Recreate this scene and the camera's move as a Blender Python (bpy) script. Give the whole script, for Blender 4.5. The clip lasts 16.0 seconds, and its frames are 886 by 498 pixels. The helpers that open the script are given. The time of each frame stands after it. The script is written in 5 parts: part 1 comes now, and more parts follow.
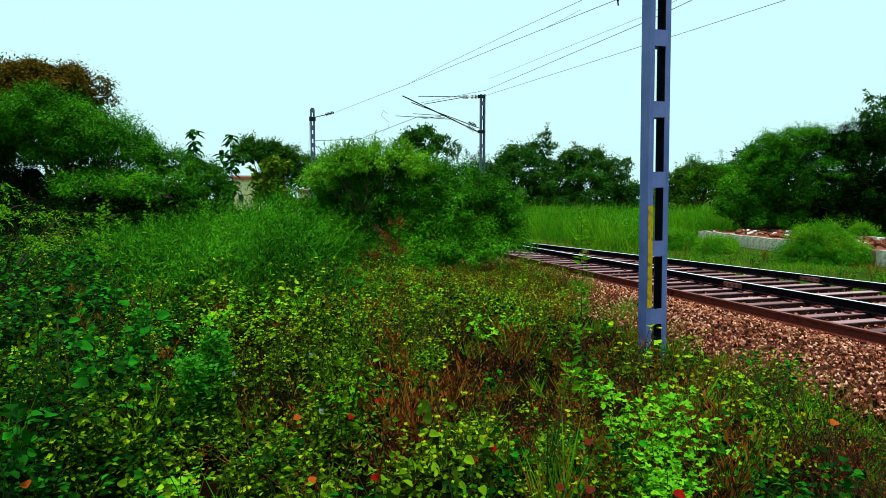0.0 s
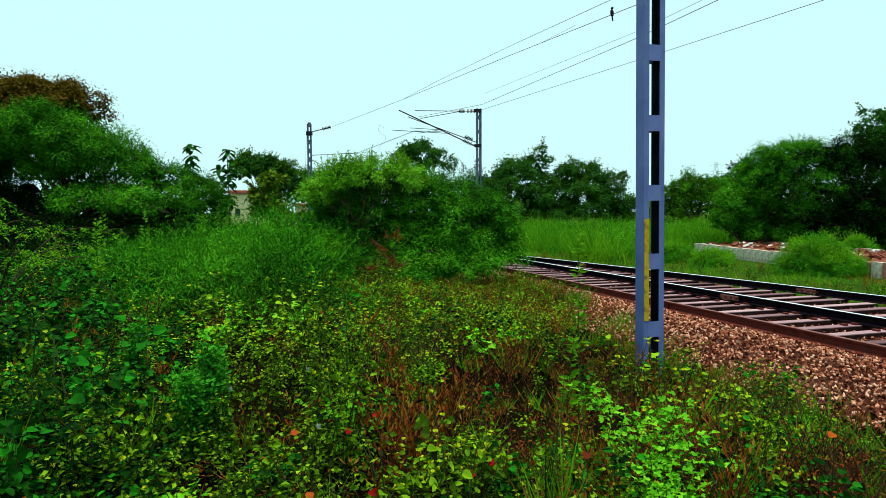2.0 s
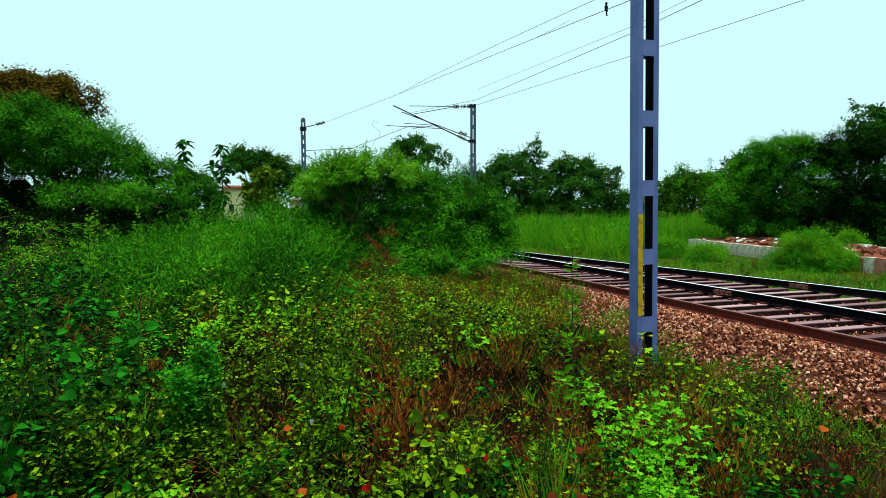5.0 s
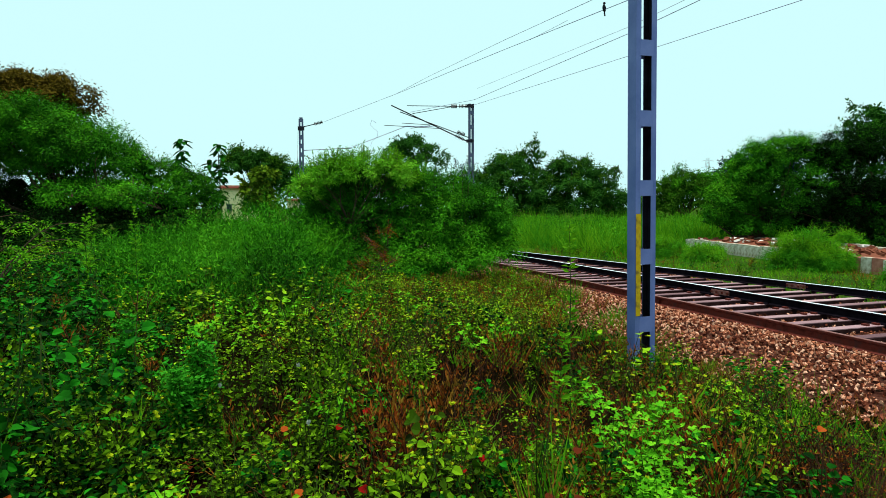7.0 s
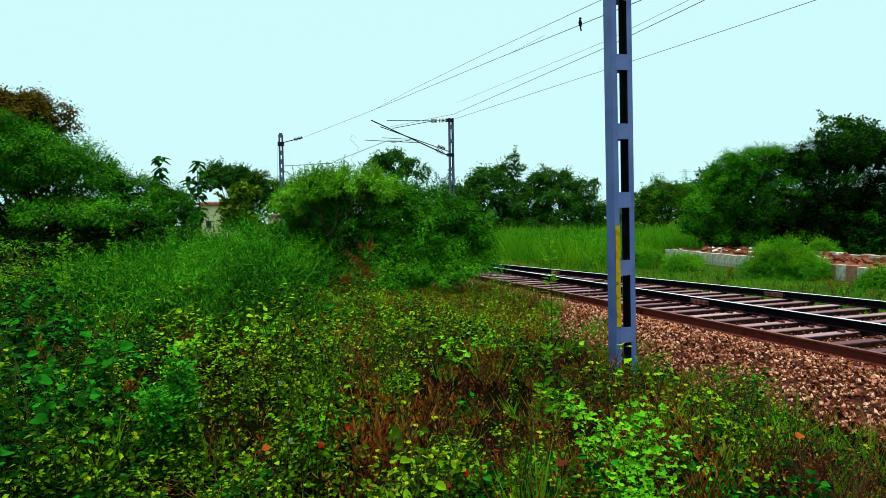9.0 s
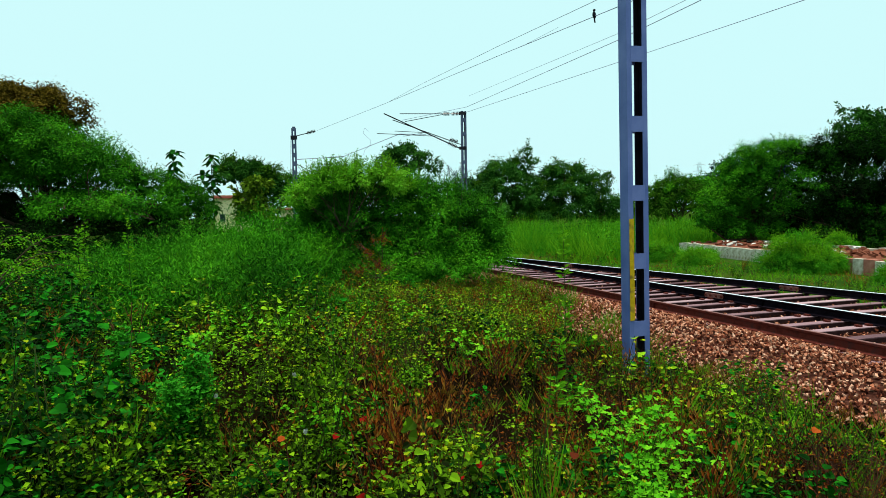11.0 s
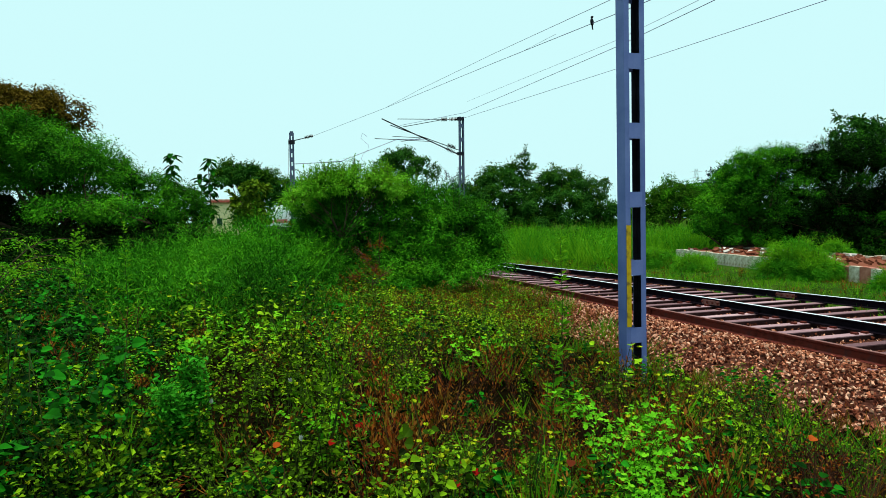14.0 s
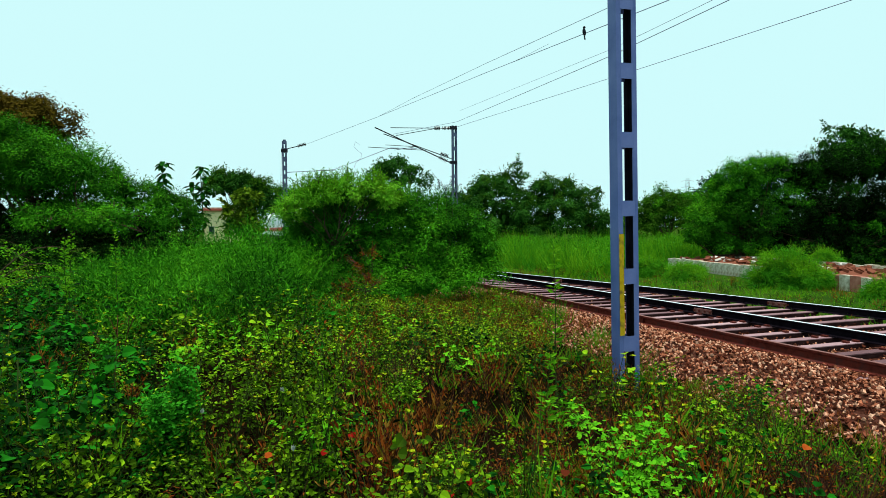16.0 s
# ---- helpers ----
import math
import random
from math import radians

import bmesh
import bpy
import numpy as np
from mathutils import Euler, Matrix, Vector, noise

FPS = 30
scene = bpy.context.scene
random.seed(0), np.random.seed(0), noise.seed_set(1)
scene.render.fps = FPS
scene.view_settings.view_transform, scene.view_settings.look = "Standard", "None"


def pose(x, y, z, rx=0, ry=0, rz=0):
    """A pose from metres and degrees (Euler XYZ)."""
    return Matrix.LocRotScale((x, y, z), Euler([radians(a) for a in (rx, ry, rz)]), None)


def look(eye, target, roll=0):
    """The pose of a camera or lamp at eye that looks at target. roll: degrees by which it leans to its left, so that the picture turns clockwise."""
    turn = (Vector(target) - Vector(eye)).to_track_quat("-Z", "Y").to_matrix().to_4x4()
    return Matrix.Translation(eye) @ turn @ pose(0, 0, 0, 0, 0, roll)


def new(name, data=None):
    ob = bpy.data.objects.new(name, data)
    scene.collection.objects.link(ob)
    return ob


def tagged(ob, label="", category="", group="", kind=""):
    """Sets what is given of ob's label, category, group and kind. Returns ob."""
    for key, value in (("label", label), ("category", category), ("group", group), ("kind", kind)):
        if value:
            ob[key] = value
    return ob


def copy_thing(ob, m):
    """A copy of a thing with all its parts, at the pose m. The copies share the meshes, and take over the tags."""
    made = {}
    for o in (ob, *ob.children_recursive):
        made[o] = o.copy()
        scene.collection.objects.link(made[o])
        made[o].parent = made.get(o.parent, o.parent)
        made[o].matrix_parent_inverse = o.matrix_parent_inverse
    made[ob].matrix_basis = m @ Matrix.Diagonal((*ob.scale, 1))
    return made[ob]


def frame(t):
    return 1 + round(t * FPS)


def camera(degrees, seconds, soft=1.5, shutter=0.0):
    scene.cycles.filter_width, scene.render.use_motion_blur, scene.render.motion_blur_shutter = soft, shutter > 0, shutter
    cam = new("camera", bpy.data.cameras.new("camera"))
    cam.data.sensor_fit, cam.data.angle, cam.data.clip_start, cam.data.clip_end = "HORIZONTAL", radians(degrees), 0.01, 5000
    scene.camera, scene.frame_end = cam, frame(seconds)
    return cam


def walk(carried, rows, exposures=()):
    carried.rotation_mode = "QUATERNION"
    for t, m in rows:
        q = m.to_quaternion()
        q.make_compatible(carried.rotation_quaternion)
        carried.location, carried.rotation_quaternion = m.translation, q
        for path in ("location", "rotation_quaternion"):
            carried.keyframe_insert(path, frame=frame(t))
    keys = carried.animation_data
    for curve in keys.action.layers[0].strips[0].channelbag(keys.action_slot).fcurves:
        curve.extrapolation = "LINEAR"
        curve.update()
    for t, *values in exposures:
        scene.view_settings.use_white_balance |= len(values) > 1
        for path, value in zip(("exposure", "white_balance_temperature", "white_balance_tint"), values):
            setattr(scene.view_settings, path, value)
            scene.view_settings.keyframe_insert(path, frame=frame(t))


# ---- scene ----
EYE = 1.6
ROWS = [
    (0.0, -0.0000, -0.0000, -0.0000, -0.000, -4.500, 0.000),
    (0.5, -0.0008, 0.0002, 0.0024, -0.102, -4.307, 0.115),
    (1.0, -0.0024, -0.0040, 0.0012, -0.124, -3.981, 0.009),
    (1.5, -0.0009, -0.0060, 0.0005, -0.189, -3.928, -0.144),
    (2.0, -0.0013, -0.0094, 0.0021, -0.281, -3.288, -0.199),
    (2.5, 0.0013, -0.0076, 0.0021, -0.560, -3.115, 0.043),
    (3.0, 0.0005, -0.0130, -0.0006, -0.729, -3.215, -0.491),
    (3.5, 0.0069, -0.0046, 0.0009, -0.681, -3.662, -0.281),
    (4.0, 0.0016, -0.0013, 0.0005, -0.780, -3.786, -0.164),
    (6.5, 0.0087, 0.0015, -0.0009, -0.772, -3.488, -0.329),
    (7.0, 0.0082, 0.0097, -0.0009, -0.949, -3.695, -0.189),
    (7.5, 0.0068, 0.0101, -0.0006, -0.741, -3.667, -0.590),
    (8.0, 0.0126, 0.0109, 0.0034, -1.375, -2.974, -0.659),
    (8.5, 0.0176, 0.0080, 0.0036, -2.339, -2.615, -0.744),
    (9.0, 0.0146, -0.0026, 0.0034, -2.571, -2.489, -0.942),
    (9.5, 0.0128, -0.0073, 0.0017, -1.903, -3.021, -1.152),
    (12.0, 0.0048, 0.0004, 0.0025, -1.389, -3.065, -0.874),
    (12.5, 0.0054, 0.0037, 0.0042, -1.505, -2.887, -0.665),
    (13.0, 0.0030, -0.0073, 0.0056, -1.878, -2.213, -0.601),
    (13.5, 0.0032, -0.0048, 0.0048, -1.773, -2.490, -0.860),
    (14.0, 0.0065, 0.0007, 0.0044, -1.728, -2.593, -0.629),
    (14.5, 0.0033, 0.0030, 0.0034, -2.002, -2.394, -0.735),
    (15.0, 0.0001, 0.0057, 0.0021, -2.449, -2.497, -0.760),
    (15.5, -0.0010, 0.0092, 0.0004, -2.441, -2.069, -0.520),
    (16.0, 0.0018, 0.0102, 0.0032, -2.385, -1.833, -0.539),
]
cam = camera(69.3, 16.0, soft=0.75)
walk(cam, [(t, pose(x, y, EYE + z, 0, 0, yaw) @ pose(0, 0, 0, 90 + pitch) @ pose(0, 0, 0, 0, 0, roll))
           for t, x, y, z, yaw, pitch, roll in ROWS], exposures=[(0.0, 0.0), (7.5, 0.0), (9.0, -0.04), (16.0, -0.04)])

# ---- sky and light: bright overcast day ----
world = bpy.data.worlds.new("overcast_sky")
scene.world = world
world.use_nodes = True
wn, wl = world.node_tree.nodes, world.node_tree.links
bg = wn["Background"]
sky = wn.new("ShaderNodeTexSky")
sky.sky_type, sky.sun_disc = "NISHITA", False
sky.sun_elevation, sky.sun_rotation = radians(83), radians(162)
sky.air_density, sky.dust_density = 1.0, 3.0
cloud = wn.new("ShaderNodeMix")
cloud.data_type = "RGBA"
cloud.inputs[0].default_value = 0.93
cloud.inputs[7].default_value = (6.75, 10.5, 10.55, 1)
wl.new(sky.outputs[0], cloud.inputs[6])
wl.new(cloud.outputs[2], bg.inputs[0])
bg.inputs[1].default_value = 0.1
sun_data = bpy.data.lights.new("sun", "SUN")
sun_data.energy, sun_data.angle, sun_data.color = 5.0, radians(22), (1.0, 0.96, 0.86)
sun = new("sun", sun_data)
sun.matrix_world = look((1, -3, 25), (0, 0, 0))

# ---- materials ----
def ramp_of(nt, fac, colours):
    r = nt.nodes.new("ShaderNodeValToRGB")
    while len(r.color_ramp.elements) < len(colours):
        r.color_ramp.elements.new(0.5)
    for e, k, c in zip(r.color_ramp.elements, range(len(colours)), colours):
        e.position, e.color = k / max(1, len(colours) - 1), (*c, 1)
    nt.links.new(fac, r.inputs[0])
    return r.outputs[0]


def surface(name, colours, rough=0.7, scale=6.0, bump=0.0, metal=0.0, by="noise", spec=0.08, fine=40.0):
    """Colours run through noise at two scales, or through one random value a piece."""
    m = bpy.data.materials.new(name)
    m.use_nodes = True
    nt = m.node_tree
    p = nt.nodes["Principled BSDF"]
    co = nt.nodes.new("ShaderNodeTexCoord")
    n1, n2 = nt.nodes.new("ShaderNodeTexNoise"), nt.nodes.new("ShaderNodeTexNoise")
    for n, s in ((n1, scale), (n2, fine)):
        n.inputs["Scale"].default_value, n.inputs["Detail"].default_value = s, 4
        nt.links.new(co.outputs["Object"], n.inputs["Vector"])
    mix = nt.nodes.new("ShaderNodeMath")
    mix.operation = "MULTIPLY_ADD"
    mix.inputs[1].default_value = 0.35
    nt.links.new(n2.outputs[0], mix.inputs[0])
    spread = nt.nodes.new("ShaderNodeMapRange")
    spread.inputs[1].default_value, spread.inputs[2].default_value = 0.3, 0.7
    spread.inputs[3].default_value, spread.inputs[4].default_value = -0.15, 0.8
    if by == "noise":
        nt.links.new(n1.outputs[0], spread.inputs[0])
    else:
        spread.inputs[1].default_value, spread.inputs[2].default_value = 0.0, 1.0
        g = nt.nodes.new("ShaderNodeNewGeometry" if by == "island" else "ShaderNodeObjectInfo")
        nt.links.new(g.outputs["Random Per Island" if by == "island" else "Random"], spread.inputs[0])
    nt.links.new(spread.outputs[0], mix.inputs[2])
    nt.links.new(ramp_of(nt, mix.outputs[0], colours), p.inputs["Base Color"])
    p.inputs["Roughness"].default_value, p.inputs["Metallic"].default_value = rough, metal
    p.inputs["Specular IOR Level"].default_value = spec
    if bump:
        b = nt.nodes.new("ShaderNodeBump")
        b.inputs["Strength"].default_value, b.inputs["Distance"].default_value = bump, 0.02
        nt.links.new(n2.outputs[0], b.inputs["Height"])
        nt.links.new(b.outputs[0], p.inputs["Normal"])
    return m


LEAF_TONE = 0.54


def leaf_surface(name, colours, rough=0.7, through_light=0.15, patch=0.5, vary=0.65):
    """A leaf: one tone a leaf, shifted in patches, some light passing through."""
    m = bpy.data.materials.new(name)
    m.use_nodes = True
    nt = m.node_tree
    p = nt.nodes["Principled BSDF"]
    g = nt.nodes.new("ShaderNodeNewGeometry")
    co = nt.nodes.new("ShaderNodeTexCoord")
    n = nt.nodes.new("ShaderNodeTexNoise")
    n.inputs["Scale"].default_value, n.inputs["Detail"].default_value = patch, 3
    nt.links.new(co.outputs["Object"], n.inputs["Vector"])
    a = nt.nodes.new("ShaderNodeMath")
    a.operation = "MULTIPLY_ADD"
    a.inputs[1].default_value, a.inputs[2].default_value = 1.35, -0.82 - vary / 2
    n2 = nt.nodes.new("ShaderNodeTexNoise")
    n2.inputs["Scale"].default_value, n2.inputs["Detail"].default_value = patch * 11, 2
    nt.links.new(co.outputs["Object"], n2.inputs["Vector"])
    both = nt.nodes.new("ShaderNodeMath")
    both.operation = "ADD"
    nt.links.new(n.outputs[0], both.inputs[0])
    nt.links.new(n2.outputs[0], both.inputs[1])
    nt.links.new(both.outputs[0], a.inputs[0])
    b = nt.nodes.new("ShaderNodeMath")
    b.operation = "MULTIPLY_ADD"
    b.inputs[1].default_value = vary
    nt.links.new(g.outputs["Random Per Island"], b.inputs[0])
    nt.links.new(a.outputs[0], b.inputs[2])
    colour = ramp_of(nt, b.outputs[0], [tuple(c * LEAF_TONE for c in k) for k in colours])
    nt.links.new(colour, p.inputs["Base Color"])
    p.inputs["Roughness"].default_value = rough
    p.inputs["Specular IOR Level"].default_value = 0.02
    t = nt.nodes.new("ShaderNodeBsdfTranslucent")
    nt.links.new(colour, t.inputs[0])
    s = nt.nodes.new("ShaderNodeMixShader")
    s.inputs[0].default_value = through_light
    nt.links.new(p.outputs[0], s.inputs[1])
    nt.links.new(t.outputs[0], s.inputs[2])
    nt.links.new(s.outputs[0], nt.nodes["Material Output"].inputs["Surface"])
    return m


# darker than real soil: shade between the weeds is put into this colour
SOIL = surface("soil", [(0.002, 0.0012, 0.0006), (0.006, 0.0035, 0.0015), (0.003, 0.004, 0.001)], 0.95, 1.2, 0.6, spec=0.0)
MEADOW = surface("meadow_ground", [(0.012, 0.035, 0.004), (0.025, 0.06, 0.006), (0.04, 0.05, 0.008)], 0.95, 0.4, 0.5, spec=0.0)
BALLAST = surface("ballast_stone", [(0.016, 0.004, 0.003), (0.15, 0.04, 0.022), (0.42, 0.15, 0.08), (0.72, 0.42, 0.29)], 0.85, 8, 0.4, by="island", spec=0.0)
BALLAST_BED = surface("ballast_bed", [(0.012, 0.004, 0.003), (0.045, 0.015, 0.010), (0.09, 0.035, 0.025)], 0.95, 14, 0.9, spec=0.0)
TIMBER = surface("sleeper_timber", [(0.085, 0.045, 0.05), (0.23, 0.135, 0.15), (0.40, 0.26, 0.28)], 0.8, 5, 0.5, by="object", spec=0.0)
RAIL_RUST = surface("rail_rust", [(0.045, 0.008, 0.005), (0.11, 0.018, 0.012), (0.06, 0.02, 0.018)], 0.75, 9, 0.2)
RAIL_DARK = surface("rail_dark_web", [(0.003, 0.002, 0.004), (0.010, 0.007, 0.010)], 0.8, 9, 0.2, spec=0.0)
TIMBER_SHADE = surface("shaded_timber", [(0.012, 0.005, 0.005), (0.035, 0.016, 0.016)], 0.9, 8, 0.5, spec=0.0)
DARK_TUBE = surface("dark_tube_steel", [(0.008, 0.008, 0.012), (0.022, 0.022, 0.03)], 0.7, 4)
RAIL_TOP = surface("rail_worn_steel", [(0.50, 0.56, 0.64), (0.80, 0.85, 0.92)], 0.45, 20, 0.0, 0.15, spec=0.4)
RAIL_TOP_RUST = surface("rail_rusty_top", [(0.10, 0.035, 0.03), (0.22, 0.10, 0.09)], 0.6, 20, 0.0)
STEEL_PAINT = surface("grey_blue_paint", [(0.065, 0.10, 0.28), (0.095, 0.135, 0.34), (0.13, 0.17, 0.39)], 0.5, 2.5, 0.05, 0.1, spec=0.3)
STEEL_INNER = surface("steel_inner_shade", [(0.006, 0.006, 0.010), (0.018, 0.018, 0.026)], 0.8, 5, 0.1, spec=0.05)
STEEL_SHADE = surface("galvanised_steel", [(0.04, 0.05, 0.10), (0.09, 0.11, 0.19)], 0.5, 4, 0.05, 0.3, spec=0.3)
YELLOW = surface("yellow_paint", [(0.36, 0.22, 0.005), (0.50, 0.33, 0.008), (0.16, 0.11, 0.02)], 0.6, 9, 0.1)
PALE_BAND = surface("pale_blue_paint", [(0.35, 0.55, 0.6), (0.5, 0.7, 0.72)], 0.6, 3)
WIRE = surface("oxidised_wire", [(0.20, 0.20, 0.36), (0.30, 0.30, 0.46)], 0.5, 3)
INSULATOR = surface("dark_porcelain", [(0.012, 0.008, 0.01), (0.03, 0.02, 0.02)], 0.25, 5, spec=0.5)
WHITEWASH = surface("flaking_whitewash", [(0.22, 0.17, 0.11), (0.48, 0.42, 0.33), (0.66, 0.61, 0.52)], 0.85, 6, 0.3)
RED_BAND = surface("faded_red_paint", [(0.26, 0.08, 0.055), (0.46, 0.19, 0.14)], 0.85, 6, 0.3)
BRICK = surface("broken_brick", [(0.05, 0.014, 0.009), (0.14, 0.04, 0.022), (0.24, 0.09, 0.05)], 0.9, 5, 0.4, by="island")
PALE_STONE = surface("pale_rubble", [(0.35, 0.32, 0.28), (0.66, 0.63, 0.58)], 0.9, 5, 0.4, by="island")
CREAM = surface("cream_plaster", [(0.80, 0.66, 0.34), (0.88, 0.76, 0.44)], 0.85, 1.5)
ROOF_RED = surface("dull_red_roof", [(0.32, 0.07, 0.05), (0.42, 0.11, 0.08)], 0.8, 2)
GLASS_DARK = surface("dark_glass", [(0.01, 0.014, 0.02), (0.03, 0.04, 0.05)], 0.12, 1, spec=0.5)
TRAIN_WHITE = surface("white_train_paint", [(0.78, 0.82, 0.84), (0.86, 0.89, 0.9)], 0.4, 1, spec=0.4)
TRAIN_RED = surface("red_train_stripe", [(0.55, 0.012, 0.01), (0.62, 0.02, 0.012)], 0.4, 1)
TRAIN_GREY = surface("train_underframe", [(0.03, 0.03, 0.035), (0.06, 0.06, 0.06)], 0.7, 2)
BARK = surface("bark", [(0.035, 0.022, 0.014), (0.075, 0.05, 0.032)], 0.95, 6, 0.8)
STEM_GREEN = surface("green_stem", [(0.012, 0.03, 0.004), (0.035, 0.05, 0.008)], 0.7, 5)
STEM_DRY = surface("dry_stem", [(0.025, 0.009, 0.005), (0.06, 0.022, 0.01)], 0.85, 5)
PYLON = surface("hazy_steel", [(0.45, 0.58, 0.62), (0.5, 0.62, 0.66)], 0.8, 1)
FEATHER = surface("black_feathers", [(0.006, 0.006, 0.012), (0.02, 0.02, 0.03)], 0.5, 30)

LEAF_WEED = leaf_surface("weed_leaf", [(0.007, 0.014, 0.001), (0.045, 0.11, 0.002), (0.13, 0.30, 0.005), (0.35, 0.66, 0.012)], vary=0.88, through_light=0.06)
LEAF_DEEP = leaf_surface("deep_green_leaf", [(0.001, 0.010, 0.001), (0.006, 0.08, 0.003), (0.022, 0.30, 0.009)], vary=0.85, through_light=0.05)
LEAF_LIME = leaf_surface("lime_leaf", [(0.06, 0.34, 0.006), (0.15, 0.62, 0.014), (0.32, 0.84, 0.024)], vary=0.7, through_light=0.2)
LEAF_RUST = leaf_surface("rust_leaf", [(0.03, 0.009, 0.002), (0.20, 0.038, 0.006), (0.40, 0.10, 0.014), (0.18, 0.16, 0.01)])
LEAF_RED = leaf_surface("red_leaf", [(0.20, 0.004, 0.003), (0.46, 0.011, 0.007)], patch=3)
LEAF_ORANGE = leaf_surface("orange_leaf", [(0.45, 0.06, 0.008), (0.62, 0.14, 0.02)], patch=3)
LEAF_MAROON = leaf_surface("maroon_leaf", [(0.10, 0.018, 0.008), (0.20, 0.035, 0.01)], patch=3)
PETAL = leaf_surface("yellow_petal", [(0.45, 0.62, 0.01), (0.68, 0.74, 0.02)], patch=3)
PETAL_WHITE = leaf_surface("white_petal", [(0.7, 0.75, 0.65), (0.85, 0.88, 0.8)], patch=3)
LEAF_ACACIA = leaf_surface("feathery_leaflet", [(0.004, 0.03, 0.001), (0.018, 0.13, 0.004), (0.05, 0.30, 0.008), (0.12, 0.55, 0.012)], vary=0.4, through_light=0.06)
# near-black green: dark thorn trees, and shade put into the thickets' leaf colour
LEAF_DARK = leaf_surface("dark_thorn_shade_leaflet", [(0.0005, 0.003, 0.0005), (0.002, 0.012, 0.001), (0.006, 0.04, 0.002), (0.035, 0.18, 0.006)], vary=0.3, through_light=0.02)
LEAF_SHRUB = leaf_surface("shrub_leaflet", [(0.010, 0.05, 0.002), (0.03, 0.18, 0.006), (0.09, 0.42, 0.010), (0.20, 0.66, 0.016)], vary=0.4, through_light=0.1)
LEAF_TREE = leaf_surface("tree_leaf", [(0.010, 0.05, 0.006), (0.032, 0.15, 0.014), (0.08, 0.30, 0.026)], vary=0.35, through_light=0.06)
LEAF_FAR = leaf_surface("far_tree_leaf", [(0.015, 0.06, 0.004), (0.05, 0.17, 0.007), (0.12, 0.32, 0.012)], patch=0.2, vary=0.3)
LEAF_BROWN = leaf_surface("brown_tree_leaf", [(0.05, 0.04, 0.004), (0.15, 0.10, 0.008), (0.22, 0.16, 0.015)], vary=0.3)
LEAF_BLUE = leaf_surface("hazy_tree_leaf", [(0.02, 0.05, 0.07), (0.035, 0.075, 0.10)], patch=0.2, vary=0.3)
LEAF_TEAL = leaf_surface("blue_green_leaf", [(0.02, 0.15, 0.006), (0.05, 0.38, 0.016), (0.10, 0.58, 0.03)], vary=0.4)
LEAF_BACKLIT = leaf_surface("backlit_shrub_leaflet", [(0.10, 0.46, 0.012), (0.26, 0.78, 0.03), (0.48, 0.95, 0.08)], vary=0.5, through_light=0.4)
LEAF_SAPLING = leaf_surface("sapling_leaf", [(0.06, 0.13, 0.006), (0.13, 0.26, 0.010), (0.28, 0.42, 0.02)], vary=0.5)
GRASS = leaf_surface("tall_grass", [(0.03, 0.20, 0.008), (0.07, 0.40, 0.012), (0.16, 0.60, 0.02)], vary=0.3, through_light=0.35)
GRASS_LIGHT = leaf_surface("light_grass", [(0.08, 0.32, 0.008), (0.18, 0.55, 0.012), (0.32, 0.72, 0.02)], vary=0.3, through_light=0.35)
GRASS_DRY = leaf_surface("dry_grass", [(0.20, 0.06, 0.010), (0.42, 0.17, 0.025), (0.30, 0.27, 0.03)])

# ---- builders ----
rng = np.random.default_rng(7)


def unit(v):
    return v / np.maximum(np.linalg.norm(v, axis=-1, keepdims=True), 1e-9)


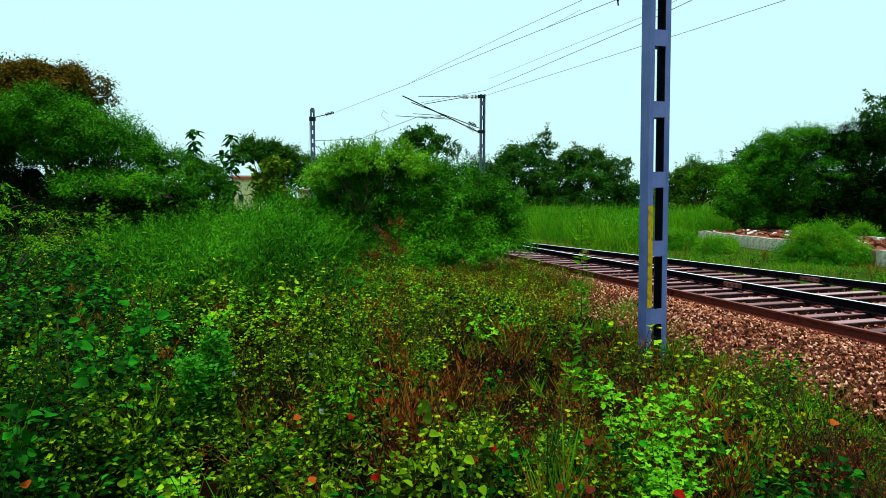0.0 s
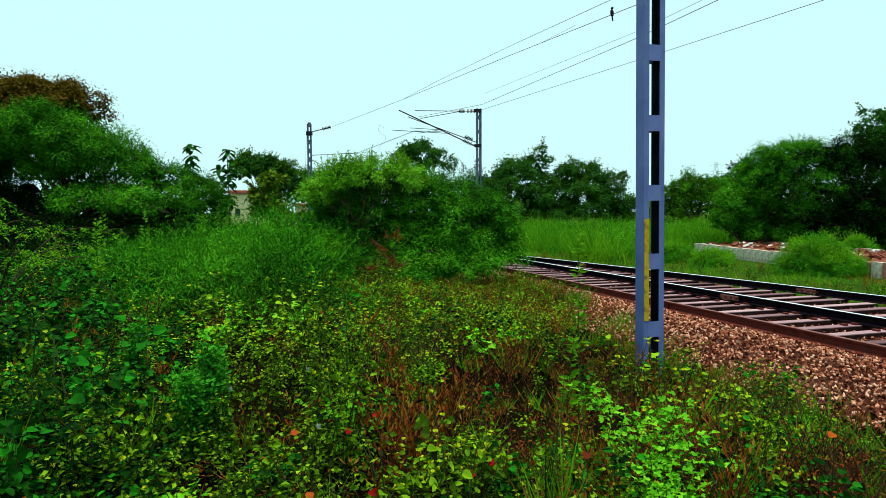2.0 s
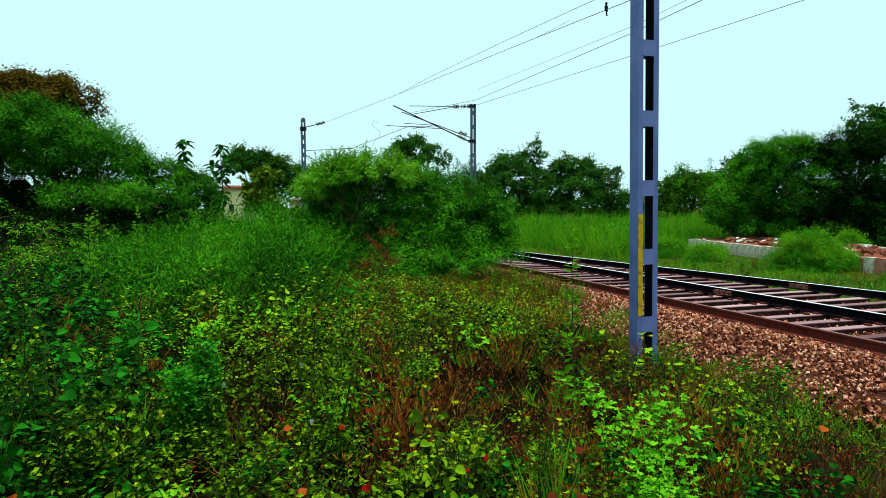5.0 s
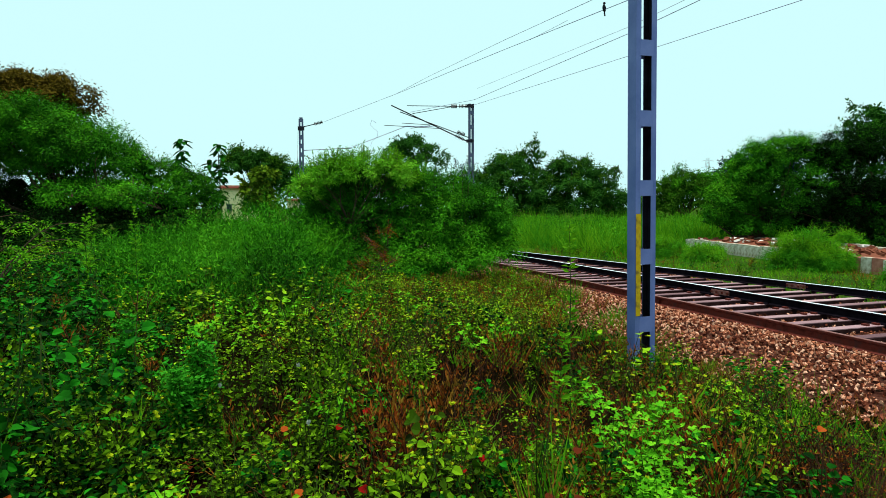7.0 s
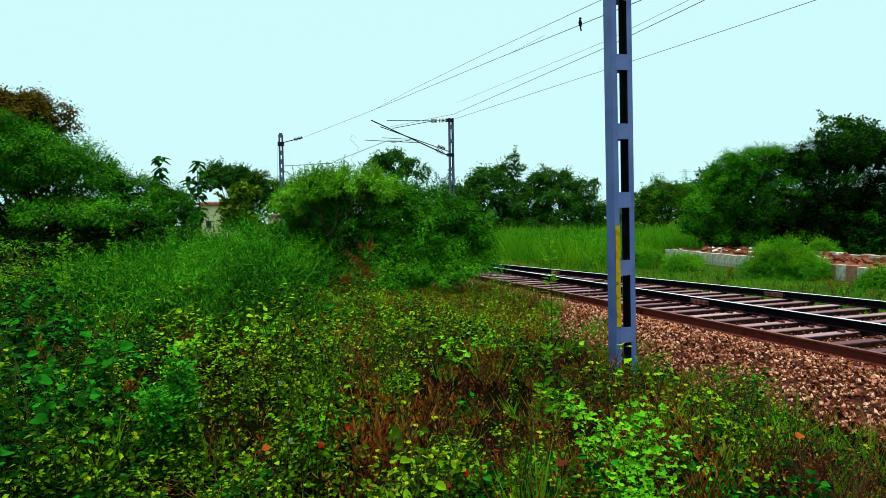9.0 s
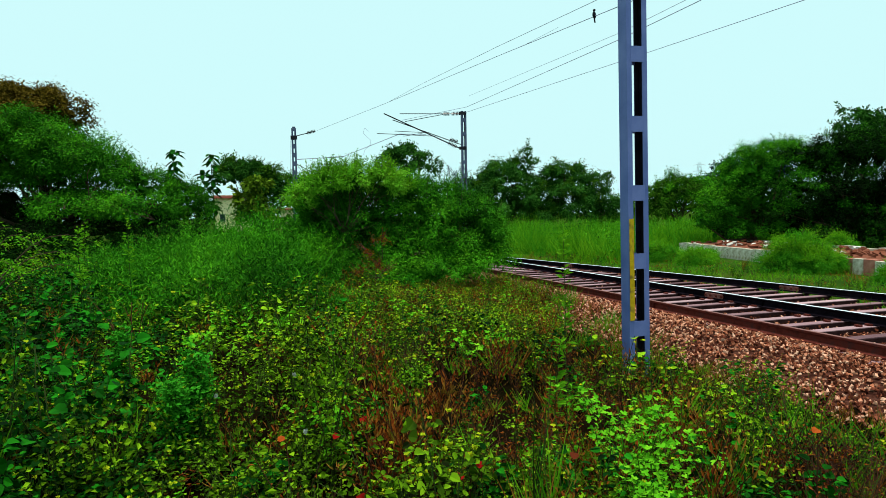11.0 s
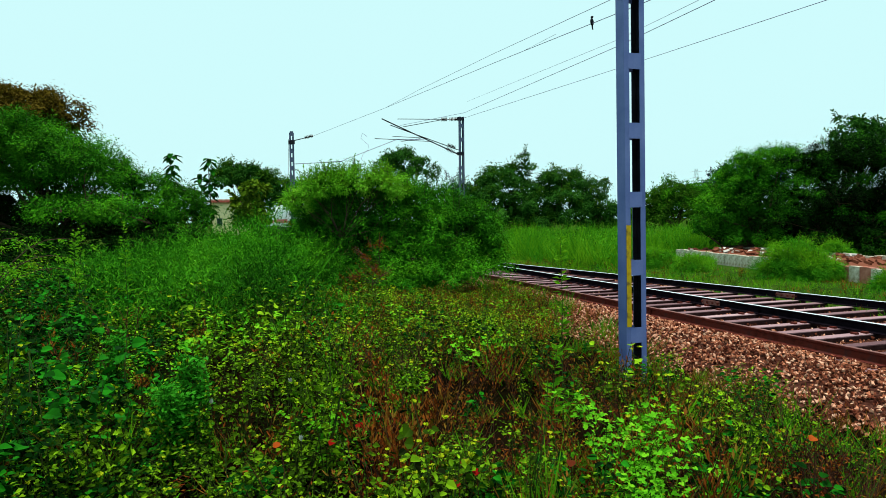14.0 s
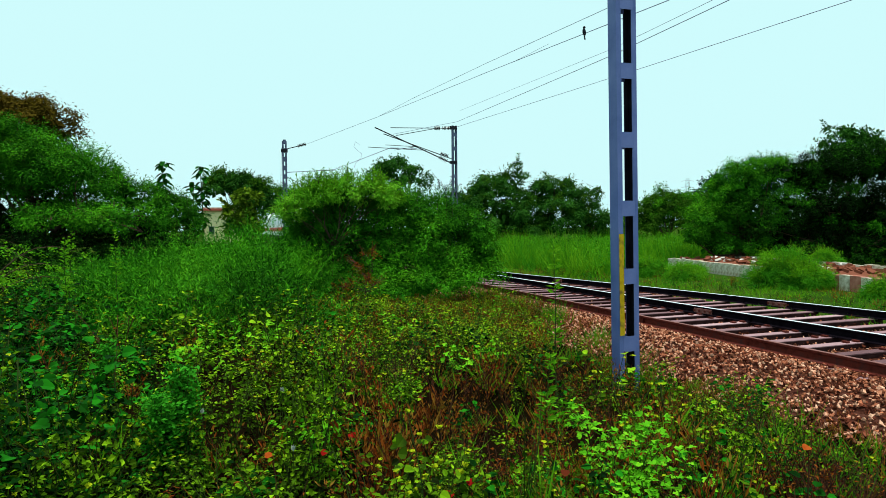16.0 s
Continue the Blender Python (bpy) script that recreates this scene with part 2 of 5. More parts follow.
class Geo:
    """Gathers triangles in numpy and becomes one mesh."""

    def __init__(self):
        self.v, self.f, self.m, self.n, self.mats = [], [], [], 0, []

    def add(self, v, f, mat):
        if mat not in self.mats:
            self.mats.append(mat)
        self.v.append(np.asarray(v, float))
        self.f.append(np.asarray(f, int) + self.n)
        self.m.append(np.full(len(f), self.mats.index(mat)))
        self.n += len(v)

    def leaves(self, base, way, length, width, mat, fold=0.15, shape="diamond", up=None):
        """Leaves at base, growing along way; one tone each."""
        n = len(base)
        if not n:
            return
        way = unit(way)
        up = unit(rng.normal(size=(n, 3)) * 0.7 + np.array([0, 0, 1.0])) if up is None else up
        side = unit(np.cross(way, up))
        nor = np.cross(side, way)
        length, width = np.broadcast_to(length, n)[:, None], np.broadcast_to(width, n)[:, None]
        if shape == "diamond":
            rim = [(0, 0, 0), (-0.5, 0.45, 1), (0, 1, -0.5), (0.5, 0.45, 1)]
            tri = [(0, 2, 1), (0, 3, 2)]
        elif shape == "round":
            rim = [(0, 0, 0), (-0.42, 0.12, 0.8), (-0.52, 0.5, 1), (-0.25, 0.85, 0.2), (0, 1, -0.4), (0.25, 0.85, 0.2), (0.52, 0.5, 1), (0.42, 0.12, 0.8)]
            tri = [(0, 2, 1), (0, 3, 2), (0, 4, 3), (0, 5, 4), (0, 6, 5), (0, 7, 6)]
        elif shape == "lobed":
            rim = [(0, 0, 0), (-0.5, 0.05, 0.8), (-0.62, 0.42, 1), (-0.24, 0.45, 0.3), (-0.3, 0.8, 0.5), (0, 1, -0.5), (0.3, 0.8, 0.5), (0.24, 0.45, 0.3), (0.62, 0.42, 1), (0.5, 0.05, 0.8)]
            tri = [(0, 2, 1), (0, 3, 2), (0, 4, 3), (0, 5, 4), (0, 6, 5), (0, 7, 6), (0, 8, 7), (0, 9, 8)]
        else:
            rim = [(-0.5, 0, 0), (0.5, 0, 0), (-0.4, 0.5, 0), (0.4, 0.5, 0), (0, 1, -1.0)]
            tri = [(0, 1, 3), (0, 3, 2), (2, 3, 4)]
        k = len(rim)
        v = np.stack([base + side * width * a + way * length * b + nor * width * fold * c for a, b, c in rim], 1)
        f = (np.arange(n) * k)[:, None, None] + np.array(tri)[None]
        self.add(v.reshape(-1, 3), f.reshape(-1, 3), mat)

    def sprays(self, base, way, length, k, leaf, width, mat, droop=0.3, spread=0.8, shape="diamond"):
        """Twigs of k leaflets, left and right in turn, sagging to their ends."""
        way = unit(way)
        side = unit(np.cross(way, rng.normal(size=way.shape) * 0.5 + np.array([0, 0, 1.0])))
        length = np.broadcast_to(length, len(base))[:, None]
        for j in range(k):
            s = (j + 0.7) / k
            p = base + way * length * s - np.array([0, 0, 1]) * (droop * s * s) * length
            w = way * (1.1 - spread * 0.5) + side * spread * (1 if j % 2 else -1) + rng.normal(size=way.shape) * 0.25 - np.array([0, 0, droop * s])
            self.leaves(p, w, leaf * rng.uniform(0.7, 1.25, len(base)), width, mat, 0.12, shape)

    def tube(self, pts, r0, r1, sides, mat):
        pts = np.asarray(pts, float)
        n = len(pts)
        t = unit(np.gradient(pts, axis=0))
        a = unit(np.cross(t, np.array([0.31, 0.87, 0.39])))
        b = np.cross(t, a)
        ang = np.arange(sides) * 2 * np.pi / sides
        r = np.linspace(r0, r1, n)[:, None, None]
        v = pts[:, None] + r * (np.cos(ang)[None, :, None] * a[:, None] + np.sin(ang)[None, :, None] * b[:, None])
        f = []
        for i in range(n - 1):
            for j in range(sides):
                p, q = i * sides + j, i * sides + (j + 1) % sides
                f += [(p, q, q + sides), (p, q + sides, p + sides)]
        for j in range(1, sides - 1):
            f += [(0, j + 1, j), ((n - 1) * sides, (n - 1) * sides + j, (n - 1) * sides + j + 1)]
        self.add(v.reshape(-1, 3), f, mat)

    def box(self, lo, hi, mat, m=None):
        x0, y0, z0 = lo
        x1, y1, z1 = hi
        v = np.array([(x0, y0, z0), (x1, y0, z0), (x1, y1, z0), (x0, y1, z0), (x0, y0, z1), (x1, y0, z1), (x1, y1, z1), (x0, y1, z1)])
        if m is not None:
            v = v @ np.array(m.to_3x3()).T + np.array(m.translation)
        self.add(v, [(0, 2, 1), (0, 3, 2), (4, 5, 6), (4, 6, 7), (0, 1, 5), (0, 5, 4), (1, 2, 6), (1, 6, 5), (2, 3, 7), (2, 7, 6), (3, 0, 4), (3, 4, 7)], mat)

    def extrude(self, outline, p, q, mat):
        """A closed outline (side, up) drawn from p to q."""
        p, q = np.asarray(p, float), np.asarray(q, float)
        t = unit(q - p)
        s = unit(np.cross(t, [0, 0, 1.0]))
        u = np.cross(s, t)
        o = np.array(outline)
        n = len(o)
        v = np.concatenate([c + o[:, :1] * s + o[:, 1:] * u for c in (p, q)])
        f = []
        for i in range(n):
            j = (i + 1) % n
            f += [(i, j, j + n), (i, j + n, i + n)]
        for i in range(1, n - 1):
            f += [(0, i + 1, i), (n, n + i, n + i + 1)]
        self.add(v, f, mat)

    def mesh(self, name):
        me = bpy.data.meshes.new(name)
        v = np.concatenate(self.v)
        f = np.concatenate(self.f)
        me.vertices.add(len(v))
        me.vertices.foreach_set("co", v.astype(np.float32).ravel())
        me.loops.add(len(f) * 3)
        me.loops.foreach_set("vertex_index", f.astype(np.int32).ravel())
        me.polygons.add(len(f))
        me.polygons.foreach_set("loop_start", (np.arange(len(f)) * 3).astype(np.int32))
        me.polygons.foreach_set("material_index", np.concatenate(self.m).astype(np.int32))
        for m in self.mats:
            me.materials.append(m)
        me.update(calc_edges=True)
        me.shade_flat()
        return me

    def thing(self, name, parent=None, label="", category="", group="", kind=""):
        ob = new(name, self.mesh(name))
        ob.parent = parent
        return tagged(ob, label, category, group, kind)


def empty(name, m, label, category, group="", kind=""):
    e = new(name)
    e.empty_display_size = 0.2
    e.matrix_basis = m
    return tagged(e, label, category, group, kind)


# ---- the lie of the land ----
RAIL_Z = -0.10


def near_side(x, y):
    """Metres from the nearer rail towards the weeds (negative: across the line)."""
    return (8.015 - 0.306 * y - x) / 1.0458


def height(x, y):
    d = near_side(x, y)
    z = np.interp(d, [-60, -9, -5.2, -4.3, -0.5, 0.25, 0.8, 2.1, 3.6, 7.0, 14, 60], [-0.3, -0.3, -0.42, -0.35, -0.35, -0.26, -0.25, -0.58, -0.55, 0.0, 0.05, 0.0])
    fade = np.exp(-np.maximum(0, np.hypot(x, y) - 30) / 25)
    bumps = 0.05 * np.sin(1.7 * x + 0.6 * y) + 0.04 * np.sin(0.9 * y - 1.3 * x + 1) + 0.03 * np.sin(3.1 * x) * np.cos(2.7 * y)
    return z + bumps * fade * np.clip((d - 2) / 2, 0, 1)


def ground():
    def axis(lo, hi, step, far):
        mid = np.arange(lo, hi + step / 2, step)
        out = step * 1.22 ** np.arange(1, 40)
        grow = np.cumsum(out)
        grow = grow[grow < far]
        return np.concatenate([lo - grow[::-1], mid, hi + grow])

    xs, ys = axis(-14, 20, 0.4, 2500), axis(-4, 44, 0.4, 2500)
    gx, gy = np.meshgrid(xs, ys)
    gz = height(gx, gy)
    n, w = len(xs), len(xs)
    v = np.stack([gx, gy, gz], -1).reshape(-1, 3)
    i = np.arange((len(ys) - 1) * w).reshape(len(ys) - 1, w)[:, :-1].ravel()
    f = np.concatenate([np.stack([i, i + 1, i + w + 1], 1), np.stack([i, i + w + 1, i + w], 1)])
    c = v[f].mean(1)
    d = near_side(c[:, 0], c[:, 1])
    g = Geo()
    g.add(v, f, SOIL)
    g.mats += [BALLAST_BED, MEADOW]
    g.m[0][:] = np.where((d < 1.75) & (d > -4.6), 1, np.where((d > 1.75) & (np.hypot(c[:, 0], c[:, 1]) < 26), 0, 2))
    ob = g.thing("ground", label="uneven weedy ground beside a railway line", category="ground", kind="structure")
    ob.data.shade_smooth()


ground()


# ---- the railway line ----
def rail_line(k):
    """Points of the three rails, near to far: x for a given y."""
    return (lambda y: 8.015 - 0.306 * y, lambda y: 10.25 - 0.318 * y, lambda y: 14.18 - 0.390 * y - 0.0021 * y * y)[k]


RAIL = [(-0.068, -0.16), (0.068, -0.16), (0.068, -0.148), (0.012, -0.128), (0.010, -0.045), (0.034, -0.032), (0.034, -0.004), (-0.034, -0.004), (-0.034, -0.032), (-0.010, -0.045), (-0.012, -0.128), (-0.068, -0.148)]
HEAD = [(-0.033, -0.006), (0.033, -0.006), (0.030, 0.0), (-0.030, 0.0)]


def railway():
    track = empty("railway_track", pose(0, 0, 0), "broad gauge line with rusty rails on pinkish worn sleepers", "railway track", kind="structure")
    spans = [(-30, 120), (-30, 120), (-6, 30)]
    for k in range(3):
        x = rail_line(k)
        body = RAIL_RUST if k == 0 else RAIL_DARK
        g, h = Geo(), Geo()
        ys = np.arange(spans[k][0], spans[k][1] + 0.1, 6.0 if k < 2 else 3.0)
        for a, b in zip(ys[:-1], ys[1:]):
            g.extrude(RAIL, (x(a), a, RAIL_Z), (x(b), b, RAIL_Z), body)
            h.extrude(HEAD, (x(a), a, RAIL_Z), (x(b), b, RAIL_Z), RAIL_TOP if k else RAIL_TOP_RUST)
        r = g.thing("rail", track, ("rusty red-brown rail", "dark rail with a bright worn head", "dark outer rail with a bright worn head")[k])
        h.thing("rail_head", r)
    for k, y in ((1, 13.2), (2, 14.2), (2, 21.5)):
        x = rail_line(k)
        g = Geo()
        for s in (-1, 1):
            q = pose(x(y) + s * 0.045, y, RAIL_Z - 0.085, 0, 0, 18)
            g.box((-0.018, -0.24, -0.045), (0.018, 0.24, 0.045), RAIL_TOP_RUST, q)
            for b in (-0.22, -0.08, 0.08, 0.22):
                g.box((-0.035, b - 0.02, -0.02), (0.035, b + 0.02, 0.02), RAIL_RUST, q)
        g.thing("fishplate", track, "bolted steel fishplate")
    # sleepers: long timbers under all three rails
    me = {}
    for y in np.arange(-3.0, 60.0, 0.56):
        j = rng.uniform(-0.04, 0.04)
        x0 = rail_line(0)(y)
        wide = float(np.clip((rail_line(2)(y + 0.9) - x0) * 0.956 + 0.75, 2.75, 5.2)) if y < 28 else 2.75
        key = round(wide * 4) / 4
        if key not in me:
            g = Geo()
            b = 0.02
            # body below the top in a dark colour that stands for shaded sides
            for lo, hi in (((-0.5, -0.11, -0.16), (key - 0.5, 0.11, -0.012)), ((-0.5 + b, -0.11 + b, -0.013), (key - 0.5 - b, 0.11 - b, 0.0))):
                g.box(lo, hi, TIMBER_SHADE if hi[2] < -0.001 else TIMBER)
            for o in (0.0, 1.79):
                for s in (-0.11, 0.11):
                    g.box((o + s - 0.03, -0.05, 0.0), (o + s + 0.03, 0.05, 0.03), RAIL_RUST)
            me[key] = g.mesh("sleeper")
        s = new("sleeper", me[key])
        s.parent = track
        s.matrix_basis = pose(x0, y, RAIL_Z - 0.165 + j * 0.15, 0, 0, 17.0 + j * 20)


railway()


def ballast():
    base = np.array([(1, 0, 0), (-0.5, 0.8, 0.1), (-0.6, -0.75, 0), (0.1, 0.1, 0.75), (0.0, -0.1, -0.6), (0.4, 0.75, 0.35)])
    tri = np.array([(0, 5, 3), (5, 1, 3), (1, 2, 3), (2, 0, 3), (0, 4, 5), (5, 4, 1), (1, 4, 2), (2, 4, 0)])
    pts = []
    for lo, hi, ya, yb, per in ((0.05, 1.95, 4.0, 13.0, 560), (0.05, 1.9, 13.0, 24.0, 280), (-1.6, 0.0, 4.0, 24.0, 130), (-4.4, -1.6, 5.0, 26.0, 90)):
        n = int((hi - lo) * (yb - ya) * per)
        d, y = rng.uniform(lo, hi, n), rng.uniform(ya, yb, n)
        if lo > 0:
            d = lo + (hi - lo) * rng.beta(1.0, 1.15, n)
        pts.append(np.stack([8.015 - 0.306 * y - d * 1.0458, y], 1))
    pts = np.concatenate(pts)
    n = len(pts)
    r = rng.uniform(0.017, 0.040, n)
    z = height(pts[:, 0], pts[:, 1]) + r * rng.uniform(0.0, 0.9, n)
    a = rng.normal(size=(n, 3, 3))
    q, _ = np.linalg.qr(a)
    v = (base[None] * rng.uniform(0.6, 1.2, (n, 6, 1)) * rng.uniform(0.7, 1.25, (n, 1, 3))) @ q * r[:, None, None]
    v += np.concatenate([pts, z[:, None]], 1)[:, None]
    f = (np.arange(n) * 6)[:, None, None] + tri[None]
    g = Geo()
    g.add(v.reshape(-1, 3), f.reshape(-1, 3), BALLAST)
    g.thing("ballast", label="loose pinkish-brown crushed stone ballast beside the rails", category="ballast", kind="stuff")


ballast()


# ---- masts and overhead line ----


def mast(name, x, y, z0, z1, spread, deep, flange, step, batten, turn, lean, paint, label, band=None, first=0.3):
    """Two channels joined by batten plates on both faces."""
    e = empty(name, pose(x, y, z0, 0, lean, turn), label, "mast", "overhead line masts")
    h = z1 - z0
    t = 0.009
    for s in (-1, 1):
        g = Geo()
        w = spread / 2
        d = deep / 2
        c = [(w, -d), (w, d), (w - flange, d), (w - flange, d - t), (w - t, d - t), (w - t, -d + t), (w - flange, -d + t), (w - flange, -d)]
        v = [(s * a, b, z) for z in (0, h) for a, b in c]
        f = []
        for i in range(8):
            j = (i + 1) % 8
            f += [(i, j, j + 8), (i, j + 8, i + 8)] if s > 0 else [(j, i, i + 8), (j, i + 8, j + 8)]
        cap = [(0, 1, 4), (0, 4, 5), (1, 2, 3), (1, 3, 4), (5, 6, 0), (6, 7, 0)]
        f += [(a + 8, b + 8, e2 + 8) for a, b, e2 in cap] if s > 0 else [(a + 8, e2 + 8, b + 8) for a, b, e2 in cap]
        # inner faces near-black: the shade inside the channels, put into their colour
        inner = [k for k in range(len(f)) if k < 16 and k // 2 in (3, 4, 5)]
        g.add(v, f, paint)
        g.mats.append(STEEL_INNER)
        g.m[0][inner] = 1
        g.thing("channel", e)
    k = first
    g = Geo()
    g.box((-spread / 2 + 0.06, -deep / 2 - 0.002, -batten / 2), (spread / 2 - 0.05, -deep / 2 + t, batten / 2), paint)
    g.box((-spread / 2 + 0.06, deep / 2 - t, -batten / 2), (spread / 2 - 0.06, deep / 2 + 0.002, batten / 2), paint)
    me = g.mesh("batten_plate")
    k -= step * int(k / step)
    while k < h:
        b = new("batten_plate", me)
        b.parent = e
        b.matrix_basis = pose(0, 0, k)
        k += step
    if band:
        lo, hi, m, x0, x1 = band
        g = Geo()
        g.box((x0, -deep / 2 - t - 0.004, lo), (x1, -deep / 2 - t - 0.0015, hi), m)
        g.thing("painted_strip", e, "worn yellow warning strip" if m is YELLOW else "pale painted band")
    return e


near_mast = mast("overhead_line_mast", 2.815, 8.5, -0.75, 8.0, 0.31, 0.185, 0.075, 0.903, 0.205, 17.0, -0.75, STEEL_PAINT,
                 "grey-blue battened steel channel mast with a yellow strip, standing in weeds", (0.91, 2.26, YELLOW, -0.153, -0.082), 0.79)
far_mast = mast("overhead_line_mast", 2.25, 37.0, -0.5, 7.5, 0.30, 0.15, 0.10, 0.8, 0.2, 17.0, 0, STEEL_SHADE,
                "galvanised battened steel mast carrying a cantilever over the line")
back_mast = mast("overhead_line_mast", -9.05, 45.0, -0.4, 7.75, 0.32, 0.15, 0.12, 0.6, 0.3, 14.0, 0, STEEL_SHADE,
                 "galvanised steel mast with a pale painted band behind a shrub", (3.0, 4.2, PALE_BAND, -0.16, 0.16))


def span(name, pts, r, label):
    """A wire through points, sagging gently between them."""
    pts = np.array(pts, float)
    t = np.arange(len(pts))
    tt = np.linspace(0, len(pts) - 1, 8 * (len(pts) - 1) + 1)
    c = np.stack([np.interp(tt, t, pts[:, i]) for i in range(3)], 1)
    g = Geo()
    g.tube(c, r, r, 5, WIRE)
    return g.thing(name, None, label, "wire", "overhead wires")


def beyond(a, b, k):
    return tuple(np.array(b) + (np.array(b) - np.array(a)) * k)


def overhead():
    span("catenary_wire", [beyond((2.82, 25, 7.65), (4.59, 17.5, 6.86), 3), (4.59, 17.5, 6.86), (2.82, 25.0, 7.65), (-2.0, 36.0, 7.87), (-7.47, 45.0, 7.55)], 0.010, "dark steel catenary wire with a bird on it")
    span("catenary_wire", [beyond((2.82, 25, 8.01), (4.01, 19, 7.31), 3), (4.01, 19.0, 7.31), (2.82, 25.0, 8.01), (-0.12, 34.0, 8.45), (-2.22, 40.0, 8.57)], 0.008, "thin upper catenary wire")
    span("contact_wire", [beyond((5.97, 19.5, 6.81), (6.43, 17, 6.71), 3), (6.43, 17.0, 6.71), (5.97, 19.5, 6.81), (2.17, 33.0, 7.07), (-1.25, 37.0, 7.03)], 0.010, "dark contact wire running to the cantilever")
    span("contact_wire", [beyond((6.12, 20, 7.14), (6.22, 17.5, 6.86), 3), (6.22, 17.5, 6.86), (6.12, 20.0, 7.14), (2.52, 36.0, 8.18)], 0.006, "thin upper wire over the line")
    span("earth_wire", [beyond((8.64, 25, 7.73), (9.87, 19, 7.31), 3), (9.87, 19.0, 7.31), (8.64, 25.0, 7.73), (2.3, 37.0, 7.40)], 0.010, "dark earth wire tied to the mast top")
    span("contact_wire", [(0.1, 36.9, 6.2), (-1.42, 37.0, 6.25), (-5.27, 42.0, 5.49), (-8.95, 45.0, 5.58)], 0.016, "contact wire bending away towards the far mast")
    span("dropper_wire", [(4.1, 19.6, 7.2), (3.4, 22.4, 7.35)], 0.005, "thin slanting dropper wire")
    span("jumper_wire", [(-3.25, 38, 6.55), (-3.5, 38, 6.75), (-3.6, 38, 6.45), (-3.35, 38, 6.2), (-3.15, 38, 6.05), (-3.2, 38, 5.75), (-3.5, 38, 5.5), (-3.6, 38, 5.2)], 0.008, "thin curling jumper wire hanging from the line")
    c = empty("cantilever", pose(2.2, 37.0, 0), "dark tubular cantilever bracket with insulators on the mast", "cantilever")

    def bar(name, a, b, r, m=STEEL_SHADE, label=""):
        g = Geo()
        g.tube(np.linspace(a, b, 3), r, r, 6, m)
        return g.thing(name, c, label)

    def bell(a, b):
        g = Geo()
        a, b = np.array(a), np.array(b)
        g.tube(np.linspace(a, b, 3), 0.03, 0.03, 6, INSULATOR)
        for s in np.linspace(0.1, 0.9, 6):
            p = a + (b - a) * s
            q = (b - a) / np.linalg.norm(b - a) * 0.02
            g.tube([p - q, p, p + q], 0.11, 0.11, 10, INSULATOR)
        g.thing("insulator", c, "dark ribbed porcelain insulator")

    bar("top_tube", (-0.15, 0, 7.35), (-3.6, 0, 7.4), 0.02, DARK_TUBE)
    bar("bracket_tube", (-0.1, 0, 5.35), (-4.5, 0, 7.42), 0.035, DARK_TUBE)
    bar("bracket_tube", (-0.1, 0, 5.6), (-4.0, 0, 7.05), 0.025, DARK_TUBE)
    bar("stay_tube", (-1.1, 0, 7.33), (-3.3, 0, 6.95), 0.018, DARK_TUBE)
    bar("register_arm", (-1.6, 0, 6.1), (-4.9, 0, 6.3), 0.018, DARK_TUBE)
    bar("register_arm", (-2.0, 0, 6.3), (-3.9, 0, 6.42), 0.016, DARK_TUBE)
    bar("steady_arm", (-2.3, 0, 6.28), (-3.4, 0, 6.12), 0.014, DARK_TUBE)
    bell((-0.15, 0, 7.38), (-0.65, 0, 7.36))
    bell((-0.75, 0, 7.36), (-1.1, 0, 7.36))
    bell((-0.35, 0, 5.47), (-0.85, 0, 5.72))
    bell((-0.30, 0, 5.75), (-0.75, 0, 5.92))
    for z in (5.4, 7.38):
        g = Geo()
        g.box((-0.22, -0.12, z - 0.08), (0.2, 0.12, z + 0.08), DARK_TUBE)
        g.thing("mast_clamp", c)
    c = empty("anchor_bracket", pose(-9.05, 45.0, 0), "dark insulated wire anchor on the mast top", "bracket")
    bar("arm", (0.1, 0, 7.2), (1.5, 0, 7.52), 0.03, DARK_TUBE)
    bell((0.9, 0, 7.4), (1.5, 0, 7.55))
    bar("arm", (0.1, 0, 5.6), (3.6, -1.2, 5.62), 0.02, DARK_TUBE)
    bar("brace", (0.1, 0, 5.3), (1.6, -0.5, 4.5), 0.025, DARK_TUBE)
    bar("stay_wire", (-0.2, 0, 7.3), (-0.3, 0, 4.2), 0.012, DARK_TUBE)
    g = Geo()
    g.box((-0.2, -0.14, 6.98), (0.2, 0.14, 7.22), DARK_TUBE)
    g.thing("mast_clamp", c)


overhead()


def bird():
    b = empty("bird", pose(4.62, 17.4, 6.86, 0, -14, 40), "small black bird perched on the wire", "bird")
    for nm, c, r in (("body", (0, 0, 0.03), (0.045, 0.05, 0.10)), ("head", (0, -0.02, 0.15), (0.034, 0.038, 0.034))):
        bm = bmesh.new()
        bmesh.ops.create_uvsphere(bm, u_segments=12, v_segments=8, radius=1)
        for v in bm.verts:
            v.co = Vector((v.co.x * r[0] + c[0], v.co.y * r[1] + c[1], v.co.z * r[2] + c[2]))
        me = bpy.data.meshes.new(nm)
        bm.to_mesh(me)
        bm.free()
        me.materials.append(FEATHER)
        o = new(nm, me)
        o.parent = b
    g = Geo()
    g.box((-0.02, 0.0, -0.17), (0.02, 0.02, -0.03), FEATHER)
    g.thing("tail", b)
    g = Geo()
    g.tube([(0, -0.05, 0.15), (0, -0.08, 0.145)], 0.01, 0.002, 5, FEATHER)
    g.thing("beak", b)


bird()


